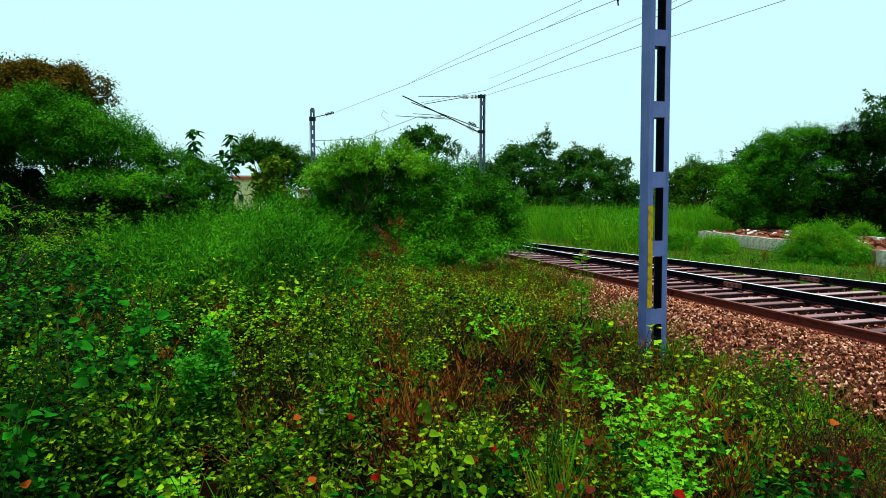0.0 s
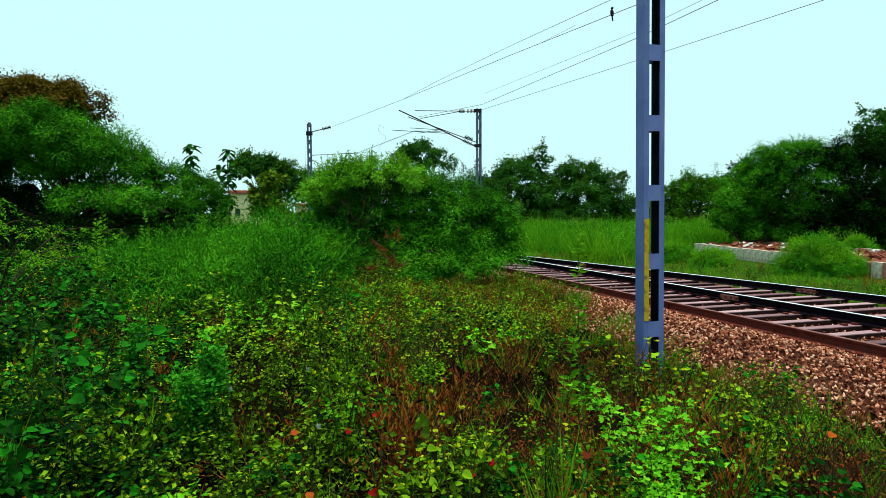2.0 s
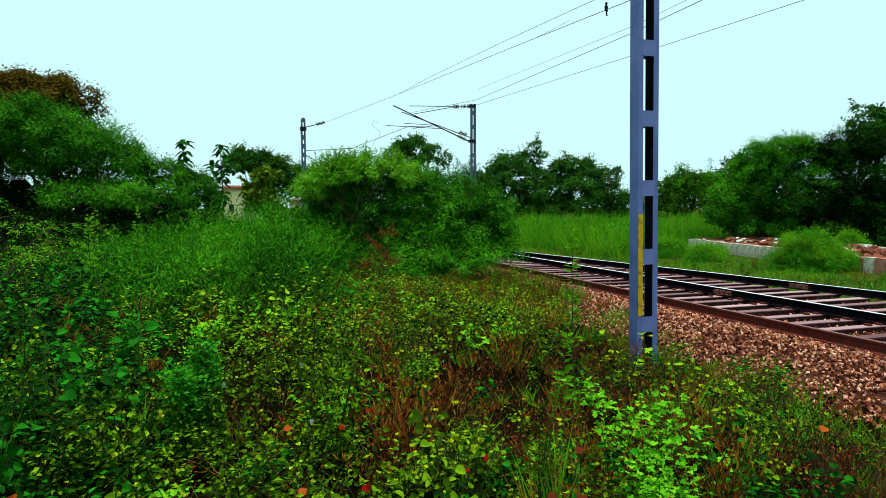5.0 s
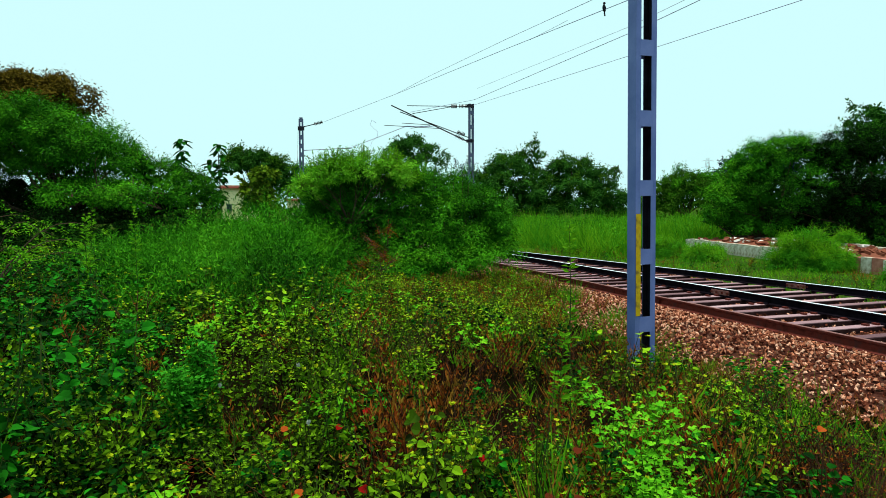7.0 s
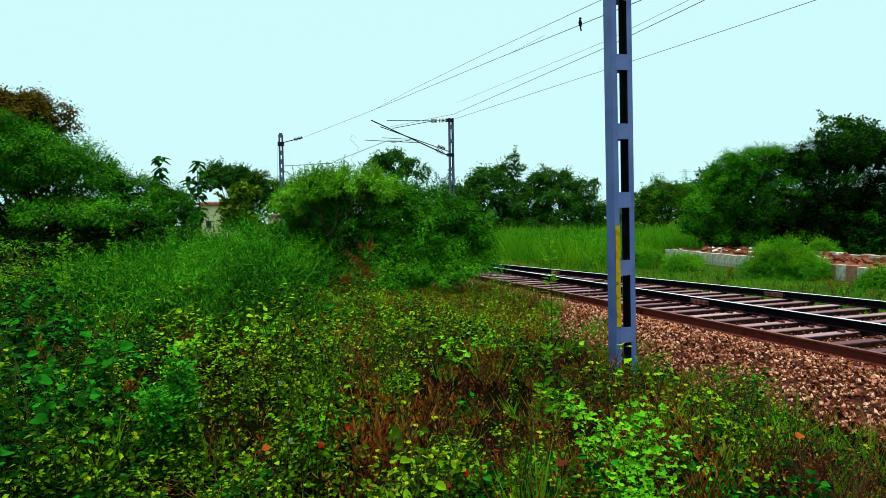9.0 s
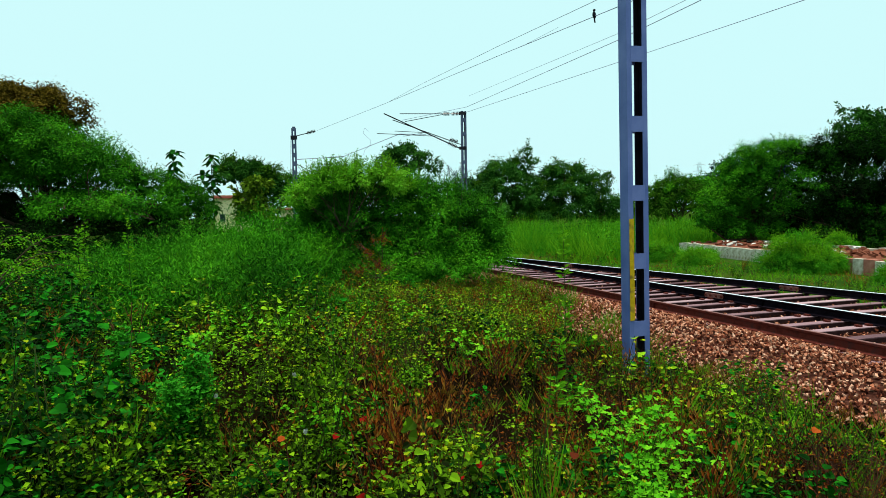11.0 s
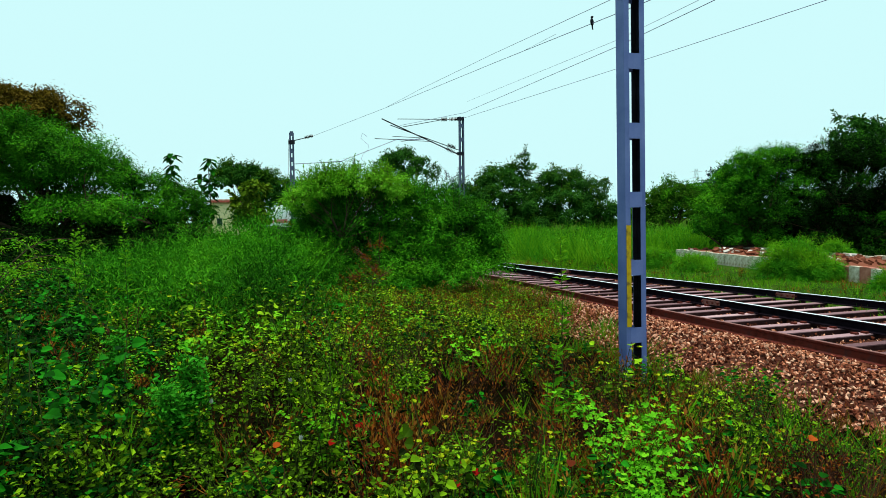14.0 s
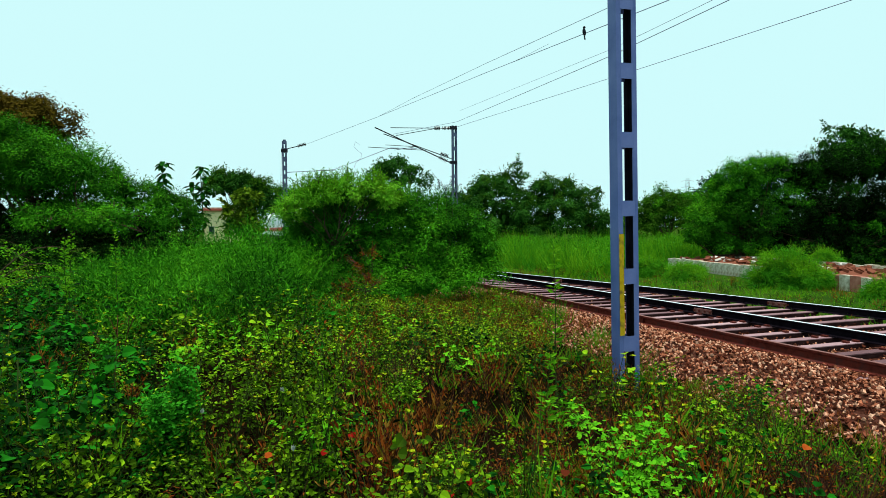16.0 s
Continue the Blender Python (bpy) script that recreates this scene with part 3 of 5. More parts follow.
# ---- old low platform and buildings ----
def platform():
    e = empty("old_platform", pose(0, 0, 0), "derelict low platform with a whitewashed kerb and broken brick surface", "platform", kind="structure")
    a, b = np.array([11.55, 29.0]), np.array([12.9, 8.0])
    t = (b - a) / np.linalg.norm(b - a)
    s = np.array([-t[1], t[0]])
    n = 50
    seg = np.linalg.norm(b - a) / n
    ang = math.degrees(math.atan2(t[1], t[0]))
    g = Geo()
    L = seg * n
    q = pose(a[0], a[1], 0, 0, 0, ang)
    g.box((0, 0.18, -0.5), (L, 3.2, 0.13), BRICK, q)
    g.thing("core", e, "earth and rubble fill")
    for i in range(n):
        g = Geo()
        m = RED_BAND if i % 2 == 1 and i > 20 else WHITEWASH
        g.box((0.006, 0, -0.5), (seg - 0.006, 0.2, 0.16 + rng.uniform(-0.03, 0.02)), m)
        o = g.thing("kerb_block", e)
        o.matrix_basis = pose(*(a + t * seg * i), 0, rng.uniform(-1, 1), 0, ang + rng.uniform(-1, 1))
        g = Geo()
        g.box((0.006, 0, -0.1), (seg - 0.006, 0.22, rng.uniform(0.18, 0.25)), WHITEWASH)
        o = g.thing("back_kerb_block", e)
        o.matrix_basis = pose(*(a + t * seg * i + s * 3.2), 0, 0, 0, ang)
    # loose bricks and pale stones lying on the fill
    for mat, nm, cnt in ((BRICK, "brick", 230), (PALE_STONE, "stone", 70)):
        me = []
        for k in range(4):
            g = Geo()
            w = rng.uniform(0.6, 1.2, 3) * np.array([0.12, 0.07, 0.05])
            g.box(-w, w, mat, pose(0, 0, 0, *rng.uniform(-12, 12, 3)))
            me.append(g.mesh(nm))
        for k in range(cnt):
            o = new(nm, me[k % 4])
            o.parent = e
            p = a + t * rng.uniform(0.3, L - 0.3) + s * rng.uniform(0.3, 3.1)
            o.matrix_basis = pose(*p, 0.15 + rng.uniform(0, 0.06), *rng.uniform(-25, 25, 2), rng.uniform(0, 360))


platform()


def house(name, x, y, z, w, d, h, turn, label):
    e = empty(name, pose(x, y, z, 0, 0, turn), label, "house")
    g = Geo()
    g.box((-w / 2, 0, 0), (w / 2, d, h), CREAM)
    wall = g.thing("wall", e)
    g = Geo()
    g.box((-w / 2 - 0.4, -0.5, h), (w / 2 + 0.4, d + 0.4, h + 0.26), ROOF_RED)
    g.box((-w / 2 - 0.1, -0.1, h + 0.26), (w / 2 + 0.1, d, h + 0.4), WHITEWASH)
    g.thing("roof", e, "flat roof with a red edge")
    for wx in (-w / 4, w / 4):
        g = Geo()
        g.box((wx - 0.35, -0.03, h - 2.9), (wx + 0.35, 0.05, h - 1.9), WHITEWASH)
        win = g.thing("window", e)
        g = Geo()
        g.box((wx - 0.29, -0.045, h - 2.84), (wx + 0.29, -0.034, h - 1.96), GLASS_DARK)
        g.thing("pane", win)


house("house", -24.1, 80, -0.3, 4.0, 6, 4.35, 5, "cream plastered house with a flat red-edged roof behind trees")
house("hut", -23.1, 107, -0.3, 1.9, 2.2, 3.1, 0, "small cream trackside hut far down the line")


def pylon():
    e = empty("pylon", pose(172, 400, -2), "distant hazy lattice transmission pylon on the skyline", "pylon")
    g = Geo()
    for sx, sy in ((-1, -1), (1, -1), (1, 1), (-1, 1)):
        g.tube([(sx * 3, sy * 3, 0), (sx * 0.6, sy * 0.6, 34)], 0.16, 0.12, 4, PYLON)
    g.thing("legs", e)
    g = Geo()
    for k in range(9):
        z0, z1 = k * 3.7, k * 3.7 + 3.7
        r0, r1 = 3 - 2.4 * z0 / 34, 3 - 2.4 * z1 / 34
        for s in (-1, 1):
            g.tube([(s * r0, -r0, z0), (-s * r1, -r1, z1)], 0.1, 0.1, 4, PYLON)
    g.thing("bracing", e)
    for z in (24, 28, 32):
        g = Geo()
        g.tube([(-4, 0, z), (0, 0, z + 0.8), (4, 0, z)], 0.14, 0.14, 4, PYLON)
        g.thing("cross_arm", e)


pylon()


# ---- trees and shrubs ----
def clumps(g, c, o, radius, per, leaf, width, mat, flat=0.7, lift=0.5, stray=0.2, rough=0.18):
    """Clumps of overlapping leaves round centres c, leaning out along o, with faces turned up and out."""
    n = len(c) * per
    if not n:
        return
    r = np.repeat(radius * rng.uniform(0.6, 1.4, len(c)), per)[:, None]
    c, o = np.repeat(c, per, 0), np.repeat(o, per, 0)
    d = unit(rng.normal(size=(n, 3)) + o * 0.6 + np.array([0, 0, 0.45]))
    p = c + d * r * [1, 1, flat] * rng.uniform(0.6, 1.08, (n, 1))
    off = (rng.random(n) < stray)[:, None]
    p = p + off * (d * 0.5 + o * 0.5) * r * rng.uniform(0, 0.8, (n, 1))
    up = unit(d + np.array([0, 0, lift]) + rng.normal(size=(n, 3)) * rough)
    way = d * 0.8 + o * 0.5 + rng.normal(size=(n, 3)) * 0.5
    way = way - 0.85 * up * (way * up).sum(1, keepdims=True)
    g.leaves(p, way, leaf * rng.uniform(0.7, 1.3, n), width * rng.uniform(0.8, 1.2, n), mat, 0.12, up=up)


def tree(name, x, y, z, lobes, n, clump, per, leaf, width, mat, label, category="tree", group="", trunk=0.16, limbs=9, light=None, share=0.4, sprigs=0, sprig=0.6, core=44, flat=0.7, stray=0.2, twigs=40, upright=0.4, lift=0.5):
    """Trunk and limbs into rounded lobes that carry n clumps of leaves. Lobes are relative to the foot: x, y, z, rx, ry, rz."""
    e = empty(name, pose(x, y, z), label, category, group)
    lo = np.array(lobes, float)
    size = (lo[:, 3] * lo[:, 5])
    k = rng.choice(len(lo), n, p=size / size.sum())
    o = unit(rng.normal(size=(n, 3)) + np.array([0, -0.15, 0.35]))
    o[:, 2] = np.where(o[:, 2] < -0.45, -o[:, 2], o[:, 2])
    c = lo[k, :3] + o * lo[k, 3:6] * rng.uniform(0.6, 1.0, (n, 1))
    g = Geo()
    top = lo[np.argmax(lo[:, 2])]
    fork = np.array([top[0] * 0.3, top[1] * 0.3, max(0.25, lo[:, 2].min() * 0.6)])
    g.tube([(0, 0, -0.3), fork * [0.4, 0.4, 0.5], fork], trunk, trunk * 0.7, 7, BARK)
    ends = []
    for i in range(limbs):
        q = lo[i % len(lo)]
        end = q[:3] + rng.normal(size=3) * q[3:6] * 0.3
        mid = (fork + end) / 2 + rng.normal(size=3) * 0.12 * np.linalg.norm(end - fork)
        g.tube([fork, mid, end], trunk * 0.5, trunk * 0.12, 5, BARK)
        ends += [mid, end]
    ends = np.array(ends)
    for i in rng.choice(n, min(twigs, n), replace=False):
        a = ends[np.argmin(((ends - c[i]) ** 2).sum(1))]
        g.tube([a, (a + c[i]) / 2 + rng.normal(size=3) * 0.08 * np.linalg.norm(a - c[i]), c[i]], trunk * 0.11 + 0.004, 0.004, 4, BARK)
    g.thing("trunk", e)
    g = Geo()
    # upward clumps take a lighter leaf colour: lit tops put into the colour
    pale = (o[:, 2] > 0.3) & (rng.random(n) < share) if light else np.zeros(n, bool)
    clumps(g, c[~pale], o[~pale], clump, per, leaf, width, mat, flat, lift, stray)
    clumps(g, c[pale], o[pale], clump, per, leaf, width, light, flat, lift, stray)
    # oversized leaves added deep in the crown to close it and block light
    if core:
        m = core * len(lo)
        q = lo[rng.integers(0, len(lo), m)]
        d = unit(rng.normal(size=(m, 3)))
        reach = q[:, 3:6].min(1)
        g.leaves(q[:, :3] + d * q[:, 3:6] * rng.uniform(0.1, 0.68, (m, 1)), rng.normal(size=(m, 3)), reach * 0.42, reach * 0.36, mat, 0.2, "round")
    # leafy sprigs standing out of the outline
    if sprigs:
        i = rng.choice(np.flatnonzero(o[:, 2] > 0.0), sprigs)
        w = o[i] * (1 - upright) + np.array([0, 0, upright]) + rng.normal(size=(sprigs, 3)) * 0.22
        length = sprig * rng.uniform(0.6, 1.4, sprigs)
        g.sprays(c[i], w, length, 12, leaf, width, light or mat, 0.12)
        for a, b, l in zip(c[i], unit(w), length):
            g.tube([a, a + b * l * 0.95 - np.array([0, 0, 0.1 * l])], 0.008, 0.003, 3, BARK)
    g.thing("crown", e)
    return e


def lobe(x, y, z, r, flat=1.0, deep=1.0):
    return (x, y, z, r, r * deep, r * flat)


def trees():
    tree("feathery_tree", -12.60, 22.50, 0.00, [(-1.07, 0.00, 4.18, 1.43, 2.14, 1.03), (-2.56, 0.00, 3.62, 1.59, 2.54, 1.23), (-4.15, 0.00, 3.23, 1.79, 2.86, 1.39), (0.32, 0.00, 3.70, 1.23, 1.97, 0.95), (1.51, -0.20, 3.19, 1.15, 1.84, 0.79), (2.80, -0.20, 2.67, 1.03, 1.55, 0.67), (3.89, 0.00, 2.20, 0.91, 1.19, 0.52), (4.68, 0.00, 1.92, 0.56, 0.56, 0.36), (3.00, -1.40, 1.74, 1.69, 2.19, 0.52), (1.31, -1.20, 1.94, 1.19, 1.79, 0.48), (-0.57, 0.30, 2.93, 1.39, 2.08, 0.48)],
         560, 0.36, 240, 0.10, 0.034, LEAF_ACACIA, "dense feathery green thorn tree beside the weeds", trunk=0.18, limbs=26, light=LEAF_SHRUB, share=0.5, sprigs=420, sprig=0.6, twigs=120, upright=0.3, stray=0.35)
    tree("broadleaf_tree", -26.20, 45.50, -0.20, [(-1.65, 0.00, 9.30, 2.81, 2.81, 1.69), (-4.05, 0.00, 9.30, 2.41, 2.41, 1.81), (0.56, 0.00, 9.02, 2.21, 2.21, 1.69), (-6.86, 0.00, 8.30, 2.81, 2.81, 2.01), (-2.85, 0.00, 7.10, 3.61, 3.61, 2.01), (2.17, 0.00, 8.50, 0.88, 0.88, 0.80)],
         210, 0.75, 170, 0.24, 0.11, LEAF_BROWN, "tall olive-brown crowned tree behind the thorn tree", trunk=0.3, limbs=14, sprigs=50, sprig=0.8)
    # added backing: the black shade under the crown, as dark leaf colour
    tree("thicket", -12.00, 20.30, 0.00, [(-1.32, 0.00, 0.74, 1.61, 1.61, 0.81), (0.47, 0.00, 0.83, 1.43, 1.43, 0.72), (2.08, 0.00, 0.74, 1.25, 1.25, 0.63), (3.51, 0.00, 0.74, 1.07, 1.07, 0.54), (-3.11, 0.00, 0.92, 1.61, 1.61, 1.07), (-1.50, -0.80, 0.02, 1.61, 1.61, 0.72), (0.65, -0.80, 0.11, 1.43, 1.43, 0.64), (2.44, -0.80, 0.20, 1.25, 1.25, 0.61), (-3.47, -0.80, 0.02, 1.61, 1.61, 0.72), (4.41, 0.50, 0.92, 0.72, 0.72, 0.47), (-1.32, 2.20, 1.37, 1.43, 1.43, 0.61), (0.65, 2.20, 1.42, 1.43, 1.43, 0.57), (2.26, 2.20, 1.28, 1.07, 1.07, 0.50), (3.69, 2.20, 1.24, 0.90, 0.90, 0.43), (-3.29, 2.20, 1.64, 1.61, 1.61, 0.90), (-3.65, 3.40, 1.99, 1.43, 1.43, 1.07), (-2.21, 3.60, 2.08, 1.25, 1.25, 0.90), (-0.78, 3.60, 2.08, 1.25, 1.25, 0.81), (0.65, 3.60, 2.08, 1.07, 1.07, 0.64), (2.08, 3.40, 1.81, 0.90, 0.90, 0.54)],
         440, 0.34, 160, 0.11, 0.034, LEAF_DARK, "added dark thicket under the thorn tree, the shade put into its leaf colour", "shrub", trunk=0.05, limbs=12)
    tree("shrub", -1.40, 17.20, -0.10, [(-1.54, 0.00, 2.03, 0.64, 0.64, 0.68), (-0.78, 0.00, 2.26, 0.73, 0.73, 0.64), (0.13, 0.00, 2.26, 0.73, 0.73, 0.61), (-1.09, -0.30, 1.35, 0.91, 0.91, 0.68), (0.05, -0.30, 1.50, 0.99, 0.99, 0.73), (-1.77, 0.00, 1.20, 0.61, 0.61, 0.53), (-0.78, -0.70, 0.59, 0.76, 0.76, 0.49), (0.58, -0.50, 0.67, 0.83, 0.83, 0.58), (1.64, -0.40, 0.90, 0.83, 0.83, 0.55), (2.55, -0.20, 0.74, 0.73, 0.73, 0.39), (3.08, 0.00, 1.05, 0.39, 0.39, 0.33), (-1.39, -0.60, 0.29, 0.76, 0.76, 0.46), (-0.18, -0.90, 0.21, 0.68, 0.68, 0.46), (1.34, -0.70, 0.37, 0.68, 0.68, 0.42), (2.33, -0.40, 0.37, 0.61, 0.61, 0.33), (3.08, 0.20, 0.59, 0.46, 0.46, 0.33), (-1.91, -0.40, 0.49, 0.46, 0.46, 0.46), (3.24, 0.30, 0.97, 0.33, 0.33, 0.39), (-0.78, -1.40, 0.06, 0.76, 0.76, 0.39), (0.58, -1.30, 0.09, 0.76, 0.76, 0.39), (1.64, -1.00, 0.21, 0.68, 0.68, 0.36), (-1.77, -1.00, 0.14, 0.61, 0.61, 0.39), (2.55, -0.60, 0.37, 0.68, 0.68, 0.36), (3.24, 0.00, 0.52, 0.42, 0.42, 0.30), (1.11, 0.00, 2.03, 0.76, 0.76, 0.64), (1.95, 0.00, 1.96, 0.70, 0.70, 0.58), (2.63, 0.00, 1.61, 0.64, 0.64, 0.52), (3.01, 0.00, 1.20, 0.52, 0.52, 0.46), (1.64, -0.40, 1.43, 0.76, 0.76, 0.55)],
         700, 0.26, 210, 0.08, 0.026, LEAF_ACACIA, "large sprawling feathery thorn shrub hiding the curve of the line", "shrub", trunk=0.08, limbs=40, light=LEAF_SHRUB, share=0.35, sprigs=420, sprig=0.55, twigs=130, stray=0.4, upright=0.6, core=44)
    # top of the thorn shrub: its backlit brightness is put into the leaf colour
    tree("shrub", -2.20, 16.20, -0.10, [(-0.64, 0.00, 2.41, 0.40, 0.40, 0.34), (-0.14, 0.00, 2.56, 0.46, 0.46, 0.34), (0.50, 0.00, 2.59, 0.49, 0.49, 0.34), (1.17, 0.00, 2.53, 0.49, 0.49, 0.31), (-0.93, 0.00, 2.09, 0.31, 0.31, 0.34), (1.64, 0.00, 2.37, 0.31, 0.31, 0.17)],
         110, 0.16, 100, 0.09, 0.026, LEAF_BACKLIT, "open green shrub top with slender upright twigs, backlit brightness put into its leaf colour", "shrub", trunk=0.04, limbs=16, sprigs=210, sprig=0.42, core=4, upright=0.8, stray=0.6, light=GRASS_LIGHT, share=0.3)
    tree("withered_shrub", -1.20, 14.60, -0.10, [(0.12, 0.00, 0.76, 0.36, 0.36, 0.39), (-0.01, 0.00, 0.37, 0.36, 0.36, 0.26), (0.31, 0.00, 0.44, 0.31, 0.31, 0.28)],
         16, 0.10, 50, 0.06, 0.010, LEAF_RUST, "small withered orange-brown shrub before the thorn shrub", "shrub", trunk=0.02, sprigs=40, sprig=0.3, core=0, stray=0.9)
    tree("round_tree", -2.50, 85.50, -0.50, [(-0.06, 0.00, 9.41, 3.17, 3.17, 1.96), (-2.17, 0.00, 8.43, 2.11, 2.11, 1.81), (2.05, 0.00, 8.43, 2.11, 2.11, 1.81), (-0.06, 0.00, 7.15, 3.39, 3.39, 1.88), (-0.06, 0.00, 4.51, 3.02, 3.02, 1.88)],
         95, 0.75, 110, 0.34, 0.2, LEAF_TREE, "dark round-crowned tree standing far behind the line", trunk=0.25, core=8, sprigs=40, sprig=1.2)
    tree("broadleaf_tree", 10.50, 60.50, -0.50, [(-4.04, 0.00, 5.09, 1.71, 1.71, 1.71), (-1.91, 0.00, 5.73, 1.81, 1.81, 1.49), (-5.65, 0.00, 4.23, 1.60, 1.60, 1.49), (0.76, 0.00, 4.98, 1.81, 1.81, 1.39), (2.89, 0.00, 5.30, 1.92, 1.92, 1.39), (5.03, 0.00, 4.23, 1.71, 1.71, 1.28), (-0.84, 0.00, 7.28, 0.75, 0.75, 0.85), (-2.71, 0.00, 3.01, 3.73, 3.73, 1.87), (1.56, 0.00, 3.01, 4.27, 4.27, 1.87), (5.56, 0.00, 3.01, 2.13, 2.13, 1.28), (-6.45, 0.00, 3.01, 1.81, 1.81, 1.39), (6.79, 0.00, 4.87, 0.43, 0.43, 0.75), (-4.84, 0.00, 1.94, 2.13, 2.13, 1.17), (-1.11, 0.00, 1.94, 3.20, 3.20, 1.17), (3.16, 0.00, 1.94, 3.20, 3.20, 1.17), (6.36, 0.00, 2.10, 1.60, 1.60, 0.96)],
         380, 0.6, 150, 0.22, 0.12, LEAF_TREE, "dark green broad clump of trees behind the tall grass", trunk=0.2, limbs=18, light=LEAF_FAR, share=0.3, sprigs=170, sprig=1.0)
    tree("broadleaf_tree", 20.30, 50.50, -0.50, [(-1.77, 0.00, 3.44, 1.16, 1.16, 0.98), (-0.35, 0.00, 3.61, 1.25, 1.25, 1.07), (1.12, 0.00, 3.70, 1.25, 1.25, 0.98), (2.68, 0.00, 3.44, 1.25, 1.25, 1.07), (0.45, 0.00, 2.41, 2.67, 2.67, 0.98), (-0.66, 0.00, 4.77, 0.31, 0.31, 0.53), (-2.22, 0.00, 2.41, 1.34, 1.34, 0.89)],
         210, 0.45, 130, 0.17, 0.09, LEAF_FAR, "mid-green bushy trees beyond the old platform", trunk=0.14, limbs=12, light=LEAF_SHRUB, share=0.3, sprigs=110, sprig=0.9)
    tree("feathery_tree", 14.60, 28.90, -0.30, [(-0.69, 0.00, 3.10, 0.97, 0.97, 0.92), (0.33, 0.00, 3.73, 1.12, 1.12, 0.97), (1.48, 0.00, 4.04, 1.12, 1.12, 0.92), (-0.69, 0.00, 1.95, 1.02, 1.02, 0.92), (0.72, 0.00, 2.33, 1.53, 1.53, 1.27), (-1.45, 0.00, 2.08, 0.76, 0.76, 0.66), (-0.69, 0.00, 0.93, 1.02, 1.02, 0.61), (0.84, 0.00, 1.06, 1.27, 1.27, 0.66), (-1.83, 0.00, 1.44, 0.61, 0.61, 0.51)],
         260, 0.36, 220, 0.11, 0.036, LEAF_ACACIA, "soft green thorn tree beside the old platform", light=LEAF_SHRUB, share=0.5, limbs=16, sprigs=160, sprig=0.6)
    # added backing that darkens the space under the thorn trees by leaf colour
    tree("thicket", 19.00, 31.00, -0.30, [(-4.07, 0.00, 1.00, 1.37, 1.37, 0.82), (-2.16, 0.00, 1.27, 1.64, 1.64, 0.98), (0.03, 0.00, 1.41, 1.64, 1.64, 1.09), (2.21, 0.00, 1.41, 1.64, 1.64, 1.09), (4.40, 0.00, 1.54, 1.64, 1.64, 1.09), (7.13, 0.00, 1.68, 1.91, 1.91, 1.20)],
         200, 0.4, 140, 0.13, 0.04, LEAF_DARK, "added dark thicket under the thorn trees, shade put into its leaf colour", "shrub", trunk=0.05, limbs=12)
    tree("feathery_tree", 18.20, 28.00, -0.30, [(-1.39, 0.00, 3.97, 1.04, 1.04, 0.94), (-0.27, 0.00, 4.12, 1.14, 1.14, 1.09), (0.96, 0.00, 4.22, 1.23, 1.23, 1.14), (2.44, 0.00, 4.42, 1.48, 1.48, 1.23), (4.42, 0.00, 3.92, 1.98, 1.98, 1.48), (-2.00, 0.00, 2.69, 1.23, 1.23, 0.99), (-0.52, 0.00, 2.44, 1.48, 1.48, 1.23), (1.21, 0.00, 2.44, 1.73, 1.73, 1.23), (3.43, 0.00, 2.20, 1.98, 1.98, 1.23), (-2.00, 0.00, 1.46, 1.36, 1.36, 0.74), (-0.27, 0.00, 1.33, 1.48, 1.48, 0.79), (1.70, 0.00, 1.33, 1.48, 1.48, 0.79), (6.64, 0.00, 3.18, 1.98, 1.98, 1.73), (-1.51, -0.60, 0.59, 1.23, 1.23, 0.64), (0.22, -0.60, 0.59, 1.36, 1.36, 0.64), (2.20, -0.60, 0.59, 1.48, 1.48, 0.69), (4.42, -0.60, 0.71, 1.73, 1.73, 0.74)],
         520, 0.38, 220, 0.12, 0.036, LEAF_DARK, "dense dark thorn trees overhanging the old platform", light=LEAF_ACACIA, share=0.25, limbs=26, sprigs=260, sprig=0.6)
    tree("broadleaf_tree", 19.20, 29.20, -0.30, [(0.58, 0.00, 6.17, 0.51, 0.51, 0.41), (1.17, 0.00, 5.81, 0.57, 0.57, 0.46), (0.27, 0.00, 5.50, 0.57, 0.57, 0.41), (1.68, 0.00, 5.43, 0.72, 0.72, 0.51), (1.04, 0.00, 4.78, 0.88, 0.88, 0.67)],
         60, 0.24, 90, 0.16, 0.09, LEAF_TREE, "dark broad-leaved tree top rising above the thorn trees", trunk=0.1, sprigs=30, sprig=0.6, core=10)
    tree("broadleaf_tree", -20.50, 112.00, -0.40, [(-5.57, 0.00, 6.94, 1.98, 1.98, 1.78), (-1.62, 0.00, 7.14, 2.37, 2.37, 1.98), (2.33, 0.00, 6.94, 2.37, 2.37, 1.98), (6.28, 0.00, 6.74, 2.37, 2.37, 1.98), (10.23, 0.00, 6.54, 2.37, 2.37, 1.78), (-1.62, 0.00, 4.17, 3.95, 3.95, 1.98), (6.28, 0.00, 4.17, 4.35, 4.35, 1.98)],
         110, 0.9, 110, 0.4, 0.22, LEAF_TREE, "row of dark trees far behind the line", trunk=0.2, limbs=12, sprigs=60, sprig=1.4)
